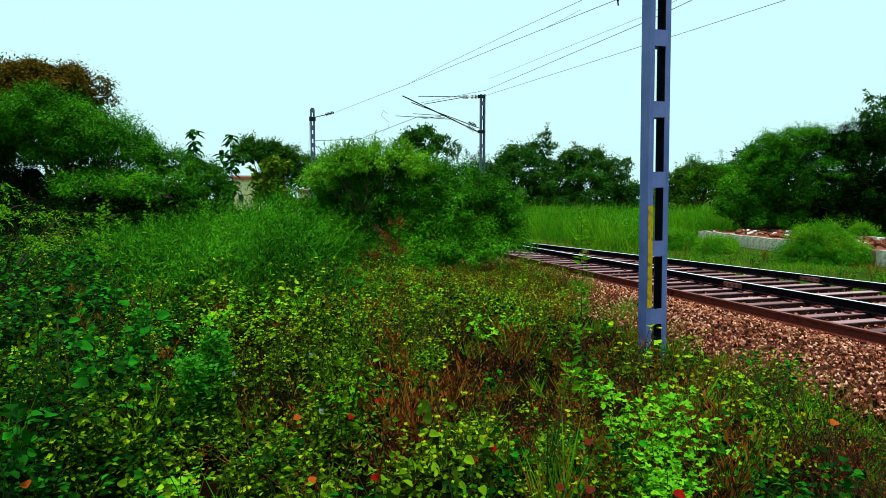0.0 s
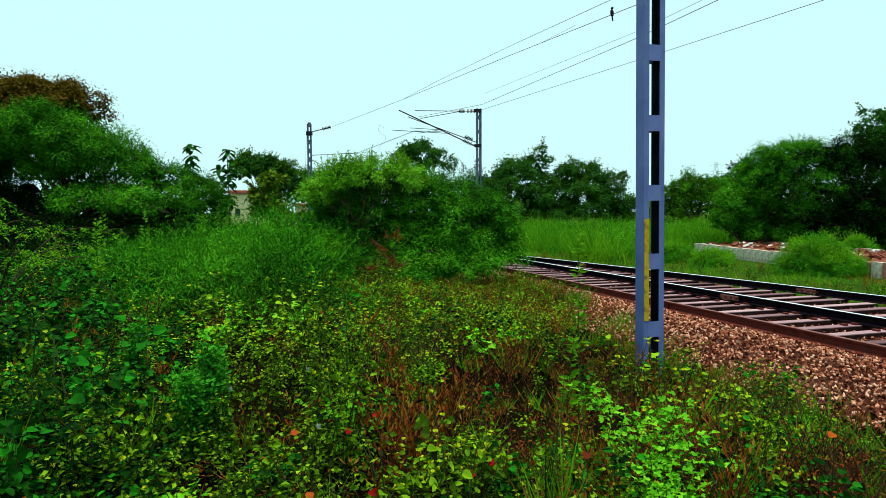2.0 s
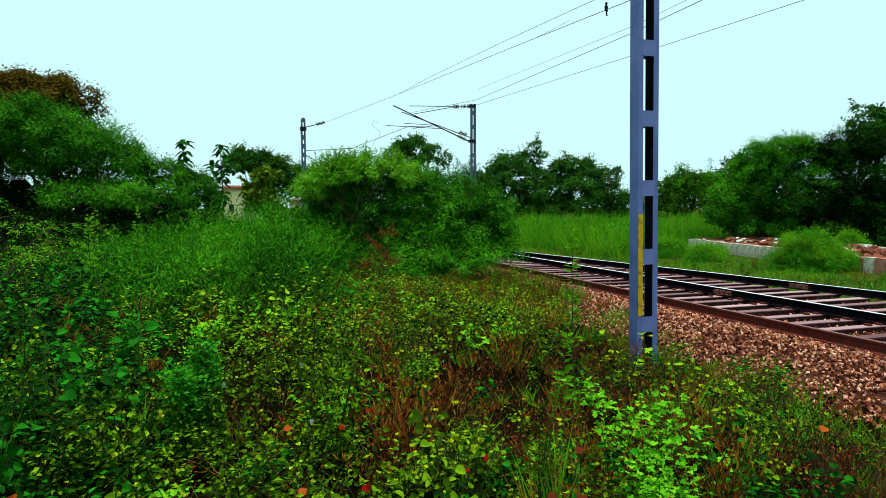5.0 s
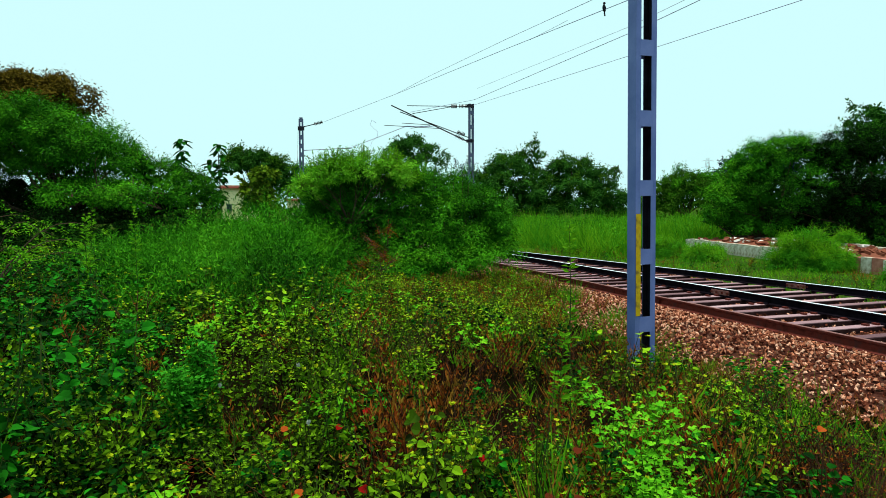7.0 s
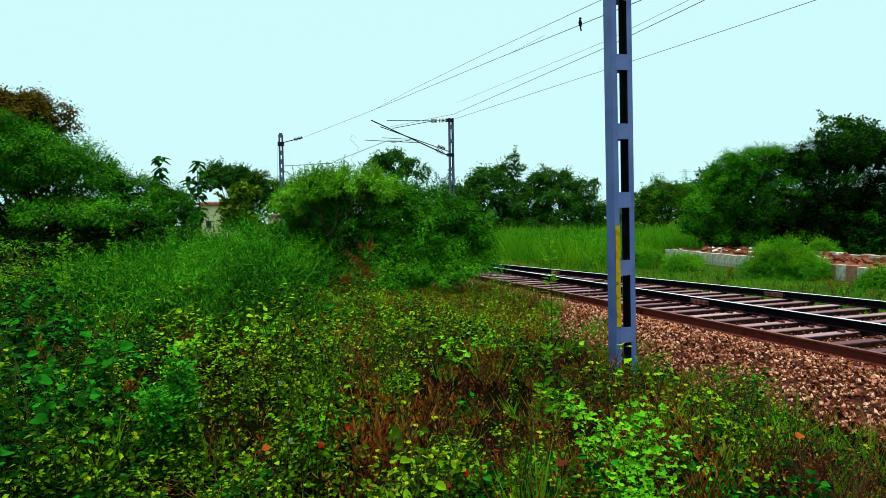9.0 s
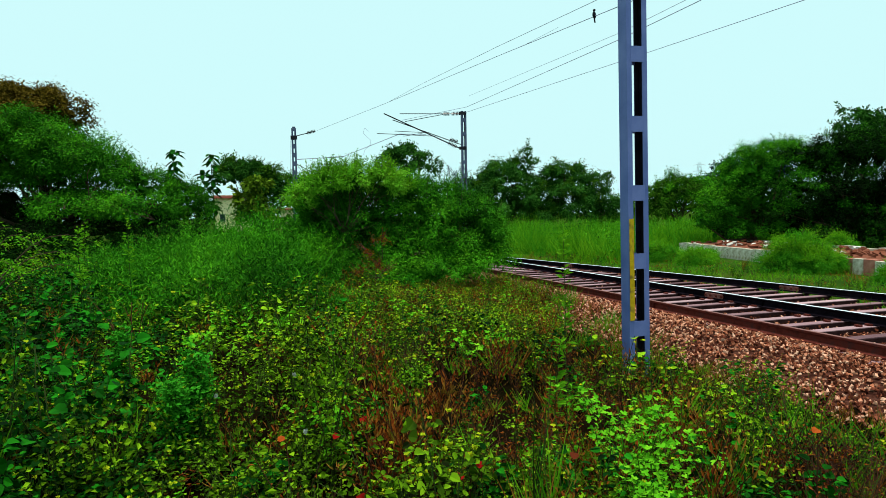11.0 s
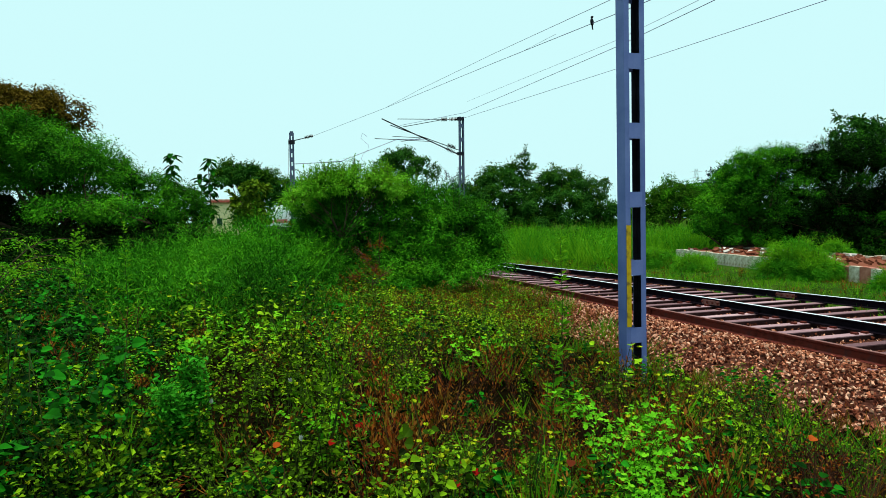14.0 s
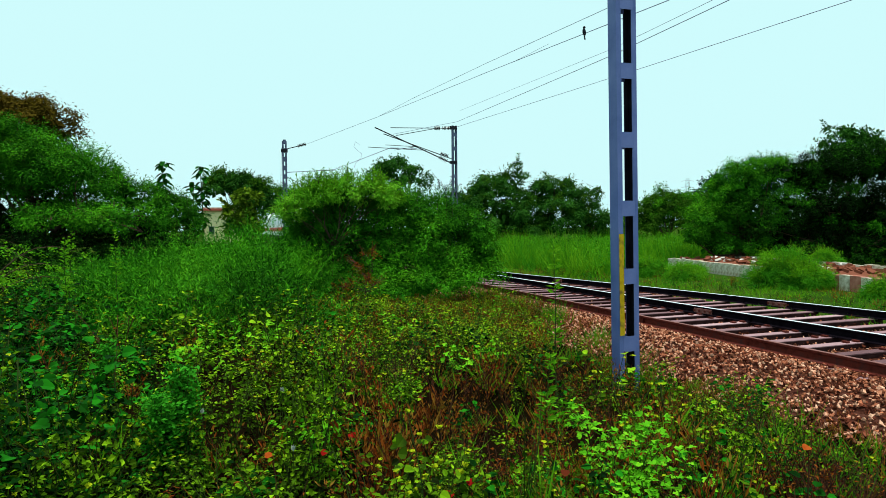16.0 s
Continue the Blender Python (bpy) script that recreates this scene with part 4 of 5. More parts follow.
    tree("broadleaf_tree", -16.40, 62.50, -0.40, [(-2.12, 0.00, 6.08, 1.54, 1.54, 1.32), (-0.47, 0.00, 6.19, 1.54, 1.54, 1.21), (1.30, 0.00, 5.64, 1.54, 1.54, 1.10), (2.68, 0.00, 4.87, 1.21, 1.21, 1.10), (0.75, 0.00, 4.04, 1.98, 1.98, 1.65), (-0.47, 0.00, 2.11, 1.43, 1.43, 1.21)],
         170, 0.55, 150, 0.24, 0.12, LEAF_TREE, "dark trees beside the cream house", trunk=0.2, limbs=14, light=LEAF_FAR, share=0.4, sprigs=90, sprig=1.0)
    tree("broadleaf_tree", -7.90, 31.00, -0.10, [(-0.14, 0.00, 3.12, 0.60, 0.60, 0.49), (-0.47, 0.00, 2.44, 0.71, 0.71, 0.55), (-0.19, 0.00, 1.75, 0.77, 0.77, 0.49), (-0.08, 0.00, 2.30, 0.49, 0.49, 0.55)],
         32, 0.26, 22, 0.26, 0.17, LEAF_SAPLING, "yellow-green young tree with large broad leaves", "tree", trunk=0.05, limbs=8, sprigs=8, sprig=0.5, core=2)
    tree("hazy_tree", 69, 140, -0.5, [lobe(-1.5, 0, 9.3, 4.2), lobe(2.7, 0, 10.6, 3.7), lobe(7, 0, 9.5, 4.5), lobe(1, 0, 5, 5)],
         90, 1.5, 90, 0.7, 0.4, LEAF_BLUE, "distant blue-hazed dark tree", trunk=0.4)
    for x, y, r, tall_ in ((11.35, 19.4, 0.78, 1.05), (11.75, 18.7, 0.5, 0.85), (15.5, 23.6, 0.42, 1.6), (12.2, 16.2, 0.28, 0.9), (9.6, 22.6, 0.36, 0.7), (9.0, 24.4, 0.5, 0.8), (8.6, 26.0, 0.5, 0.9), (10.3, 23.4, 0.3, 0.7)):
        tree("low_bush", x, y, float(height(x, y)), [lobe(0, 0, r * 0.45 * tall_, r, 0.8 * tall_), lobe(r * 0.6, -0.1, r * 0.25, r * 0.7, 0.8), lobe(-r * 0.6, 0, r * 0.25, r * 0.7, 0.8)], int(150 * r), 0.2, 150, 0.17, 0.013, GRASS,
             "bushy mound of soft green growth before the old platform", "bush", "platform bushes", trunk=0.03, limbs=6, light=GRASS_LIGHT, share=0.5, sprigs=int(120 * r), sprig=0.4, upright=0.75, stray=0.5, core=50)
    # slender saplings behind the far mast
    for x, y, h in ((2.9, 52, 6.0), (1.0, 56, 5.0), (2.2, 54, 5.6)):
        tree("sapling", x, y, -0.4, [lobe(0, 0, h * 0.6, 0.9, 1.6), lobe(0, 0, h * 0.85, 0.5, 1.6)], 26, 0.3, 12, 0.16, 0.06, LEAF_BLUE,
             "slender thin-leaved sapling seen against the sky", group="saplings", trunk=0.05, limbs=5, core=0, sprigs=26, sprig=0.7)
    # a line of low bushes that closes the view
    for k, (x, y, r) in enumerate(((-38, 60, 4), (-30, 75, 4.5), (-34, 40, 4), (-20, 105, 4), (-8, 110, 4), (2, 100, 3.5), (14, 95, 3.5), (24, 80, 3.5), (30, 62, 3.5), (36, 48, 4), (32, 34, 3.5), (28, 22, 3.5), (-22, 20, 3.2), (-20, 10, 3), (40, 110, 4), (52, 95, 4))):
        tree("bush", x, y, -0.4, [lobe(0, 0, r * 0.35, r * 0.8, 0.8), lobe(r * 0.7, 0, r * 0.25, r * 0.6), lobe(-r * 0.7, 0, r * 0.3, r * 0.65)],
             50, 0.7, 70, 0.36, 0.18, LEAF_FAR, "dark green bush along the edge of the fields", "bush", "background bushes", trunk=0.12, limbs=5, core=14)


trees()


def drooping_shrub(x, y, z, n, reach, top):
    """Arching branches that sag at their ends, with small leaves on both sides."""
    e = empty("drooping_shrub", pose(x, y, z), "light green shrub of arching drooping branches before dark thicket", "shrub")
    lf = Geo()
    for i in range(n):
        st = Geo()
        a = rng.uniform(-2.3, 1.0)
        out = np.array([math.cos(a), math.sin(a), 0.0]) * reach * rng.uniform(0.45, 1.0)
        h = top * rng.uniform(0.45, 1.0)
        t = np.linspace(0, 1, 9)[:, None]
        p = out * t ** 1.2 + np.array([0, 0, 1.0]) * h * np.sin(t * 2.15) / 0.95 + rng.normal(size=3) * 0.1 * t
        st.tube(p, 0.014, 0.003, 4, BARK)
        st.thing("branch", e)
        for k in range(18):
            s = rng.uniform(0.35, 1.0) * 8
            q = np.array([np.interp(s, np.arange(9), p[:, m]) for m in range(3)])
            w = unit(out) * 0.8 + rng.normal(size=3) * [0.7, 0.7, 0.15] + np.array([0, 0, -0.1])
            lf.sprays(q[None], w[None], rng.uniform(0.14, 0.32), 9, 0.055, 0.022, LEAF_SHRUB if rng.random() < 0.5 else GRASS_LIGHT, 0.3)
    lf.thing("foliage", e)


drooping_shrub(-6.7, 9.6, 0.0, 15, 2.0, 1.65)
drooping_shrub(-8.2, 10.6, 0.0, 12, 1.9, 1.8)


def big_leaf_plant(x, y, z, h, n, spread_r, leaf):
    """An erect plant with tiers of large drooping leaves."""
    e = empty("large_leaved_sapling", pose(x, y, z, 0, rng.uniform(-2, 2), rng.uniform(0, 360)), "erect sapling with tiers of large drooping leaves", "sapling", "large-leaved saplings")
    g = Geo()
    g.tube([(0, 0, -0.1), (0.05, 0, h / 2), (0, 0.05, h)], 0.05, 0.015, 6, STEM_GREEN)
    g.thing("stem", e)
    zs = np.sort(h * (1 - rng.choice([0.0, 0.09, 0.17, 0.25, 0.33, 0.42, 0.52], n)) + rng.normal(size=n) * 0.09)
    a = np.arange(n) * 2.4
    r = spread_r * (1.15 - 0.6 * (zs - h * 0.3) / (h * 0.7))
    way = np.stack([np.cos(a), np.sin(a), np.full(n, 0.12)], 1)
    for i in range(n):
        g = Geo()
        p = np.array([[0, 0, zs[i]], [way[i, 0] * r[i] * 0.45, way[i, 1] * r[i] * 0.45, zs[i] + 0.06]])
        g.tube(p, 0.012, 0.008, 4, STEM_GREEN)
        w = way[i] * [1, 1, 0] + np.array([0, 0, rng.uniform(-1.1, -0.1)])
        g.leaves(p[1:], w[None], leaf * rng.uniform(0.8, 1.2), leaf * 0.55, LEAF_DEEP, 0.2, "round", np.array([[0, 0, 1.0]]))
        g.thing("leaf", e)


for bx, by, bh in ((-11.55, 30, 4.65), (-9.8, 30, 4.45), (-10.3, 30.3, 3.7), (-11.9, 30.5, 3.9)):
    big_leaf_plant(bx, by, -0.1, bh, 44, 0.24, 0.42)


# ---- grass ----
def blades(g, x, y, n, spread_r, h, w, mat, lean=0.35, curl=True):
    a = rng.uniform(0, 2 * np.pi, n)
    r = spread_r * np.sqrt(rng.uniform(0, 1, n))
    p = np.stack([x + r * np.cos(a), y + r * np.sin(a)], 1)
    z = height(p[:, 0], p[:, 1]) - 0.02
    way = np.stack([rng.normal(size=n) * lean, rng.normal(size=n) * lean, np.ones(n)], 1)
    up = unit(np.stack([rng.normal(size=n), rng.normal(size=n), np.full(n, 0.1)], 1))
    g.leaves(np.column_stack([p, z]), way, h * rng.uniform(0.6, 1.15, n), w, mat, 2.2 if curl else 0.3, "blade", up)


def scatter(n, xr, yr, keep):
    x, y = rng.uniform(*xr, n), rng.uniform(*yr, n)
    k = keep(x, y)
    return x[k], y[k]


def grasses():
    # tall grass across the line, up to the far trees
    g = Geo()
    x, y = scatter(2800, (0, 26), (19, 48), lambda x, y: (near_side(x, y) < -5.6 - 0.02 * y) & (np.abs(x) < y * 0.75) & ((x < 9.3 - (29 - y) * 0.3) | (y > 30.5)))
    for a, b in zip(x, y):
        blades(g, a, b, 34, 0.6, rng.uniform(0.7, 1.2) * (1.25 + 0.35 * math.sin(0.9 * a + 0.3 * b) + 0.25 * math.sin(0.7 * b - 1.6 * a)), 0.024, GRASS if rng.random() < 0.45 else GRASS_LIGHT, 0.5)
        if rng.random() < 0.3:
            p = np.column_stack([a + rng.normal(size=10) * 0.4, b + rng.normal(size=10) * 0.4, height(a, b) + rng.uniform(0.2, 1.2, 10)])
            g.sprays(p, rng.normal(size=(10, 3)) * 0.6 + np.array([0, 0, 0.8]), 0.4, 6, 0.12, 0.04, LEAF_SHRUB)
    g.thing("tall_grass", label="tall bright green grass growing across the line", category="grass", kind="stuff")
    # low verge beyond the far rail
    g = Geo()
    x, y = scatter(3000, (0, 20), (6, 34), lambda x, y: (near_side(x, y) < -4.35) & (near_side(x, y) > -9.5))
    for a, b in zip(x, y):
        blades(g, a, b, 22, 0.4, rng.uniform(0.10, 0.26) , 0.014, (GRASS_LIGHT, GRASS, GRASS_DRY)[rng.choice(3, p=[0.6, 0.25, 0.15])], 0.5)
    g.thing("verge_grass", label="short green verge grass along the outer rail", category="grass", kind="stuff")
    # plume-like tall grass in front of the thorn tree
    g = Geo()
    x, y = scatter(1150, (-9.0, -1.2), (8.5, 17.5), lambda x, y: (x < -2.2 - (17.5 - y) * 0.12 + np.clip(11.5 - y, 0, 3) * 0.9) & (x > -0.52 * y))
    for a, b in zip(x, y):
        h = np.clip(1.55 + (a / b + 0.27) * 3.6, 0.45, 1.6) * (0.82 + 0.28 * math.sin(3.1 * a + 1.3 * b) * math.sin(2.2 * b - 1.7 * a)) * rng.uniform(0.75, 1.2) * np.clip((b - 5.5) / 7, 0.4, 1)
        n = 15
        mat = (LEAF_ACACIA, LEAF_SHRUB, GRASS)[int(np.clip(0.75 + 0.9 * math.sin(2.3 * a + 0.9 * b) + rng.normal() * 0.5, 0, 2.9))]
        blades(g, a, b, 7, 0.4, h, 0.02, mat, 0.5)
        p = np.column_stack([a + rng.normal(size=n) * 0.3, b + rng.normal(size=n) * 0.3, height(a, b) + h * rng.uniform(0.3, 0.95, n)])
        g.sprays(p, rng.normal(size=(n, 3)) * 0.4 + np.array([0, 0, 1.0]), 0.42, 8, 0.10, 0.018, mat, 0.25, 0.6)
    g.thing("plume_grass", label="tall soft green grass before the thorn tree", category="grass", kind="stuff")
    # grass and weeds at the foot of the ballast
    g = Geo()
    x, y = scatter(1900, (-1, 7), (3.5, 22), lambda x, y: (near_side(x, y) > 1.7 - 1.0 * np.clip((y - 9) / 5, 0, 1)) & (near_side(x, y) < 2.7))
    for a, b in zip(x, y):
        blades(g, a, b, 26, 0.25, rng.uniform(0.12, 0.38) * (1.3 if b > 9 else 1.0), 0.009, (GRASS_LIGHT, GRASS, GRASS_DRY)[rng.choice(3, p=[0.25, 0.35, 0.4] if b > 9 else [0.35, 0.3, 0.35])], 0.5)
    g.thing("edge_grass", label="ragged green and straw grass at the ballast edge", category="grass", kind="stuff")
    # tufts on and before the platform
    for k, (a, b, h, n) in enumerate(((15.6, 19.5, 0.9, 240), (16.6, 17.2, 0.7, 200), (10.95, 27.6, 0.4, 110), (11.2, 24.9, 0.35, 90))):
        g = Geo()
        blades(g, a, b, n, 0.55 if h > 0.6 else 0.35, h, 0.02, GRASS if k % 3 else GRASS_LIGHT, 0.4)
        g.sprays(np.column_stack([a + rng.normal(size=n // 3) * 0.3, b + rng.normal(size=n // 3) * 0.3, height(a, b) + rng.uniform(0.1, h * 0.7, n // 3)]), rng.normal(size=(n // 3, 3)) + np.array([0, 0, 0.8]), 0.3, 7, 0.07, 0.025, LEAF_SHRUB)
        g.thing("grass_tuft", None, "bushy green tuft of grass and weeds by the old platform", "grass tuft", "platform tufts", "stuff")


grasses()


# ---- the weed patch ----
def stem_points(h, lean):
    a = rng.uniform(0, 2 * np.pi)
    d = np.array([math.cos(a), math.sin(a), 0]) * lean
    s = np.linspace(0, 1, 5)[:, None]
    return s * np.array([0, 0, h]) + d * s ** 1.6 + rng.normal(size=(5, 3)) * 0.012 * s


def weed_geos(kind, h, full=1.0, big=1.0):
    """Stem, leaves and flowers of one weed, at its foot."""
    st, lf, fl = Geo(), Geo(), Geo()
    stems = {"broad": 4, "lime": 5, "small": 6, "rust": 6, "deep": 5, "dry": 7, "spike": 1, "cone": 8, "grassy": 3}[kind]
    for i in range(stems):
        p = stem_points(h * rng.uniform(0.65, 1.05) if kind != "spike" else h, h * (0.04 if kind == "spike" else rng.uniform(0.02, 0.09) if kind == "cone" else rng.uniform(0.1, 0.5)))
        wood = STEM_DRY if kind in ("rust", "dry") else STEM_GREEN
        st.tube(p, 0.0045 if kind != "spike" else 0.008, 0.0018, 3, wood)
        n = int({"broad": 28, "lime": 28, "small": 42, "rust": 36, "deep": 28, "dry": 9, "spike": 64, "cone": 30, "grassy": 30}[kind] * full)
        s = rng.uniform(0.05, 1.0, n) ** 0.5
        q = np.stack([np.interp(s, np.linspace(0, 1, 5), p[:, j]) for j in range(3)], 1)
        a = rng.uniform(0, 2 * np.pi, n)
        w = np.stack([np.cos(a), np.sin(a), rng.uniform(-0.25, 0.45, n)], 1)
        stalk = {"broad": 0.07, "lime": 0.07, "small": 0.05, "rust": 0.04, "deep": 0.06, "dry": 0.02, "spike": 0.01, "cone": 0.05, "grassy": 0.0}[kind]
        b = q + w * stalk * rng.uniform(0.3, 1.2, n)[:, None]
        lean = w + np.array([0, 0, -0.15]) if kind != "rust" else w * 0.7 + np.array([0, 0, 0.9])
        face = unit(rng.normal(size=(n, 3)) * 0.55 + w * 0.45 + np.array([0, 0, 1.0]))
        size = rng.uniform(0.8, 1.25) * big
        if kind == "broad":
            lf.leaves(b, lean, size * rng.uniform(0.018, 0.044, n), size * rng.uniform(0.016, 0.038, n), LEAF_WEED, 0.14, "round", face)
        elif kind == "lime":
            lf.leaves(b, lean, size * rng.uniform(0.022, 0.056, n), size * rng.uniform(0.02, 0.046, n), LEAF_LIME, 0.14, "lobed", face)
        elif kind == "deep":
            lf.leaves(b, lean, size * rng.uniform(0.022, 0.056, n), size * rng.uniform(0.02, 0.042, n), LEAF_DEEP, 0.14, "round", face)
        elif kind == "small":
            lf.leaves(b, lean, size * rng.uniform(0.018, 0.04, n), size * rng.uniform(0.012, 0.024, n), LEAF_WEED, 0.15)
        elif kind == "rust":
            lf.leaves(b, lean, size * rng.uniform(0.018, 0.05, n), size * rng.uniform(0.006, 0.016, n), LEAF_RUST if i % 3 else GRASS_DRY, 0.15)
        elif kind == "dry":
            for j in range(3):
                k = rng.integers(1, 4)
                st.tube([p[k], p[k] + np.array([rng.normal() * 0.08, rng.normal() * 0.08, 0.12]) * h * 1.6], 0.0028, 0.001, 3, STEM_DRY)
            lf.leaves(b, lean, 0.03, 0.009, LEAF_RUST, 0.15)
        elif kind == "spike":
            lf.leaves(b, w + np.array([0, 0, 0.25]), 0.12 * (1.15 - s) + 0.03, 0.032, GRASS_LIGHT, 0.2)
        elif kind == "cone":
            lf.sprays(q, w + np.array([0, 0, 0.35]), 0.09, 5, 0.035, 0.02, LEAF_TEAL, 0.15)
        else:
            lf.leaves(q * [1, 1, 0.3], w * 0.7 + np.array([0, 0, 0.9]), rng.uniform(0.12, 0.3, n), 0.008, GRASS_LIGHT if i else GRASS_DRY, 2.0, "blade", unit(rng.normal(size=(n, 3)) + 1e-3))
        if kind in ("broad", "small", "lime") and rng.random() < 0.22:
            m = 2
            t = p[-1] + rng.normal(size=(m, 3)) * np.array([0.035, 0.035, 0.02]) - np.array([0, 0, 0.015])
            tilt = rng.normal(size=3) * 0.25
            for k in range(5):
                a = np.full(m, k * 2 * np.pi / 5)
                fl.leaves(t, np.stack([np.cos(a), np.sin(a), np.full(m, 0.5)], 1) + tilt, 0.017 * big, 0.017 * big, PETAL, 0.1, "diamond")
    return st, lf, fl


LABELS = {"broad": "round-leaved green weed with small yellow flowers", "lime": "bright lime-green lobed-leaf weed", "small": "small-leaved yellow-green weed with yellow flowers",
          "rust": "rust-brown withering weed with narrow leaves", "deep": "deep green broad-leaved weed", "dry": "dry dark-stemmed weed gone to seed", "spike": "tall slender weed with whorled narrow leaves",
          "cone": "dense upright blue-green weed", "grassy": "tuft of arching green and straw grass"}


def weed(kind, h, m, full=1.0, big=1.0):
    e = empty(kind_name[kind], m, LABELS[kind], "weed", LABELS[kind])
    for g, nm in zip(weed_geos(kind, h, full, big), ("stem", "foliage", "blossom")):
        if g.n:
            g.thing(nm, e, kind="stuff" if nm != "stem" or kind != "spike" else "")
    return e


kind_name = {"broad": "round_leaved_weed", "lime": "lime_weed", "small": "small_leaved_weed", "rust": "withered_weed", "deep": "broad_leaved_weed", "dry": "dry_weed", "spike": "spike_weed", "cone": "upright_weed", "grassy": "grass_clump"}
FIELD = ("broad", "small", "rust", "deep", "grassy", "dry", "lime")


def chance(x, y):
    """How the kinds of weed share the patch at a place."""
    u = x / max(y, 0.5)
    w = dict(broad=0.9, small=0.9, rust=0.16, deep=0.25, grassy=0.3, dry=0.06, lime=0.06)
    if -0.12 < u < 0.2 and 3.3 < y < 7.5:
        w.update(rust=2.4, broad=0.3, small=0.8, grassy=0.7, dry=0.3, deep=0.15)
    if -0.38 < u < 0.0 and 4.5 < y < 10:
        w.update(small=1.9, lime=0.3, rust=w["rust"] * 0.6, deep=0.1)
    if near_side(x, y) < 3.4 and y > 6.5:
        w.update(rust=2.3, grassy=0.4, dry=0.4, lime=0.2, small=1.1, broad=0.4, deep=0.1)
    if u < -0.38:
        w.update(deep=0.8, broad=0.9, small=0.9, rust=0.1, lime=0.06)
    if u > 0.22:
        w.update(deep=0.4, rust=0.7, dry=0.6, grassy=1.0, lime=0.06, small=0.4, broad=0.5)
    if u < -0.52:
        w.update(deep=2.4, broad=0.25, small=0.4)
    p = np.array([w[k] for k in FIELD])
    return p / p.sum()


def tall(x, y):
    """Height of the growth."""
    u = x / max(y, 0.5)
    h = 0.5 + 0.06 * math.sin(2.3 * x + 0.7 * y) + 0.07 * math.sin(1.1 * y - 1.9 * x) + 0.11 * math.sin(6.3 * x + 1.7 * y) * math.sin(5.1 * y - 2.0 * x + 1)
    d = near_side(x, y)
    if d < 4.0:
        h *= 0.55 + 0.45 * max(0, (d - 1.7) / 2.3)
    return h * (1.0 if y > 2.2 else 0.8)


def gap(x, y):
    """Bare hollows between the clusters near by."""
    f = np.sin(5.1 * x + 2.3 * y + 0.7) * np.sin(3.7 * y - 2.9 * x + 2.0) + 0.6 * np.sin(9.3 * x - 1.7 * y) * np.sin(7.9 * y + 3.1 * x)
    return (f < -0.48) & (y < 7.0)


def weed_patch():
    made = {k: [] for k in FIELD}
    count = 0
    xy = []
    while len(xy) < 235:
        y = 1.75 + 2.55 * rng.random() ** 0.7
        x = rng.uniform(-0.82, 0.82) * y
        if near_side(x, y) > 1.7 and not gap(x, y) and all((x - a) ** 2 + (y - b) ** 2 > 0.012 for a, b in xy):
            xy.append((x, y))
    for x, y in xy:
        k = FIELD[rng.choice(len(FIELD), p=chance(x, y))]
        h = tall(x, y) * rng.uniform(0.75, 1.3)
        m = pose(x, y, float(height(x, y)) - 0.02, 0, 0, rng.uniform(0, 360)) @ Matrix.Diagonal((1, 1, h / 0.5, 1))
        if len(made[k]) < 7:
            made[k].append(weed(k, 0.5, m))
        else:
            copy_thing(made[k][count % 7], m)
        count += 1
    # the rest of the patch, one growth that nobody could count
    g = Geo()
    def here(x, y):
        d, r = near_side(x, y), rng.random(len(x))
        seen = np.abs(x) < 0.8 * y + 0.5
        open_ = (d > 1.75 - 1.0 * np.clip((y - 9) / 5, 0, 1)) & (y < 16.2 - 0.1 * x)
        thin = np.where(seen, np.clip(7.0 / np.maximum(y, 1), 0.35, 1), 0.22)
        near = seen & (y < 4.2)
        return open_ & ~(gap(x, y) & (r > 0.04)) & (r < np.where(near, 0.36, thin)) & ((y > 2.15) | (np.abs(x) > 2.2) | (y < -1.6))

    x, y = scatter(6600, (-13, 8), (-4.0, 17.5), here)
    stock = {(k, far): [weed_geos(k, 0.5, *((0.45, 1.15) if far else (0.7, 1.05))) for _ in range(6)] for k in FIELD for far in (0, 1)}
    for a, b in zip(x, y):
        k = FIELD[rng.choice(len(FIELD), p=chance(a, b))]
        t = rng.uniform(0, 2 * np.pi)
        c, s = math.cos(t), math.sin(t)
        sc = tall(a, b) / 0.5 * rng.choice([0.8, 1.0, 1.15, 1.45], p=[0.3, 0.4, 0.2, 0.1])
        sc = min(sc, 0.95) if b < 3.4 else sc
        for q in stock[k, int(b > 6.0 or b < 1.9)][rng.integers(6)]:
            base = 0
            for v, f, mi in zip(q.v, q.f, q.m):
                w = v @ np.array([(c, s, 0), (-s, c, 0), (0, 0, 1)]) * sc + np.array([a, b, float(height(a, b)) - 0.02])
                g.add(w, f - base, q.mats[mi[0]])
                base += len(v)
    for a, b in zip(*scatter(1500, (-4, 3), (9.5, 16.4), lambda x, y: (near_side(x, y) > 1.0) & (np.abs(x) < 0.2 * y))):
        k = ("small", "broad", "rust", "lime", "grassy")[rng.choice(5, p=[0.38, 0.14, 0.34, 0.06, 0.08])]
        for q in stock[k, 1][rng.integers(6)]:
            base = 0
            for v, f, mi in zip(q.v, q.f, q.m):
                g.add(v * rng.uniform(0.6, 1.1) + np.array([a, b, float(height(a, b)) - 0.02]), f - base, q.mats[mi[0]])
                base += len(v)
    for a, b in zip(*scatter(420, (3, 13), (8, 28), lambda x, y: (near_side(x, y) < -4.5) & (near_side(x, y) > -8.5) & (x < 11.4))):
        k = ("small", "deep", "rust")[rng.choice(3, p=[0.6, 0.25, 0.15])]
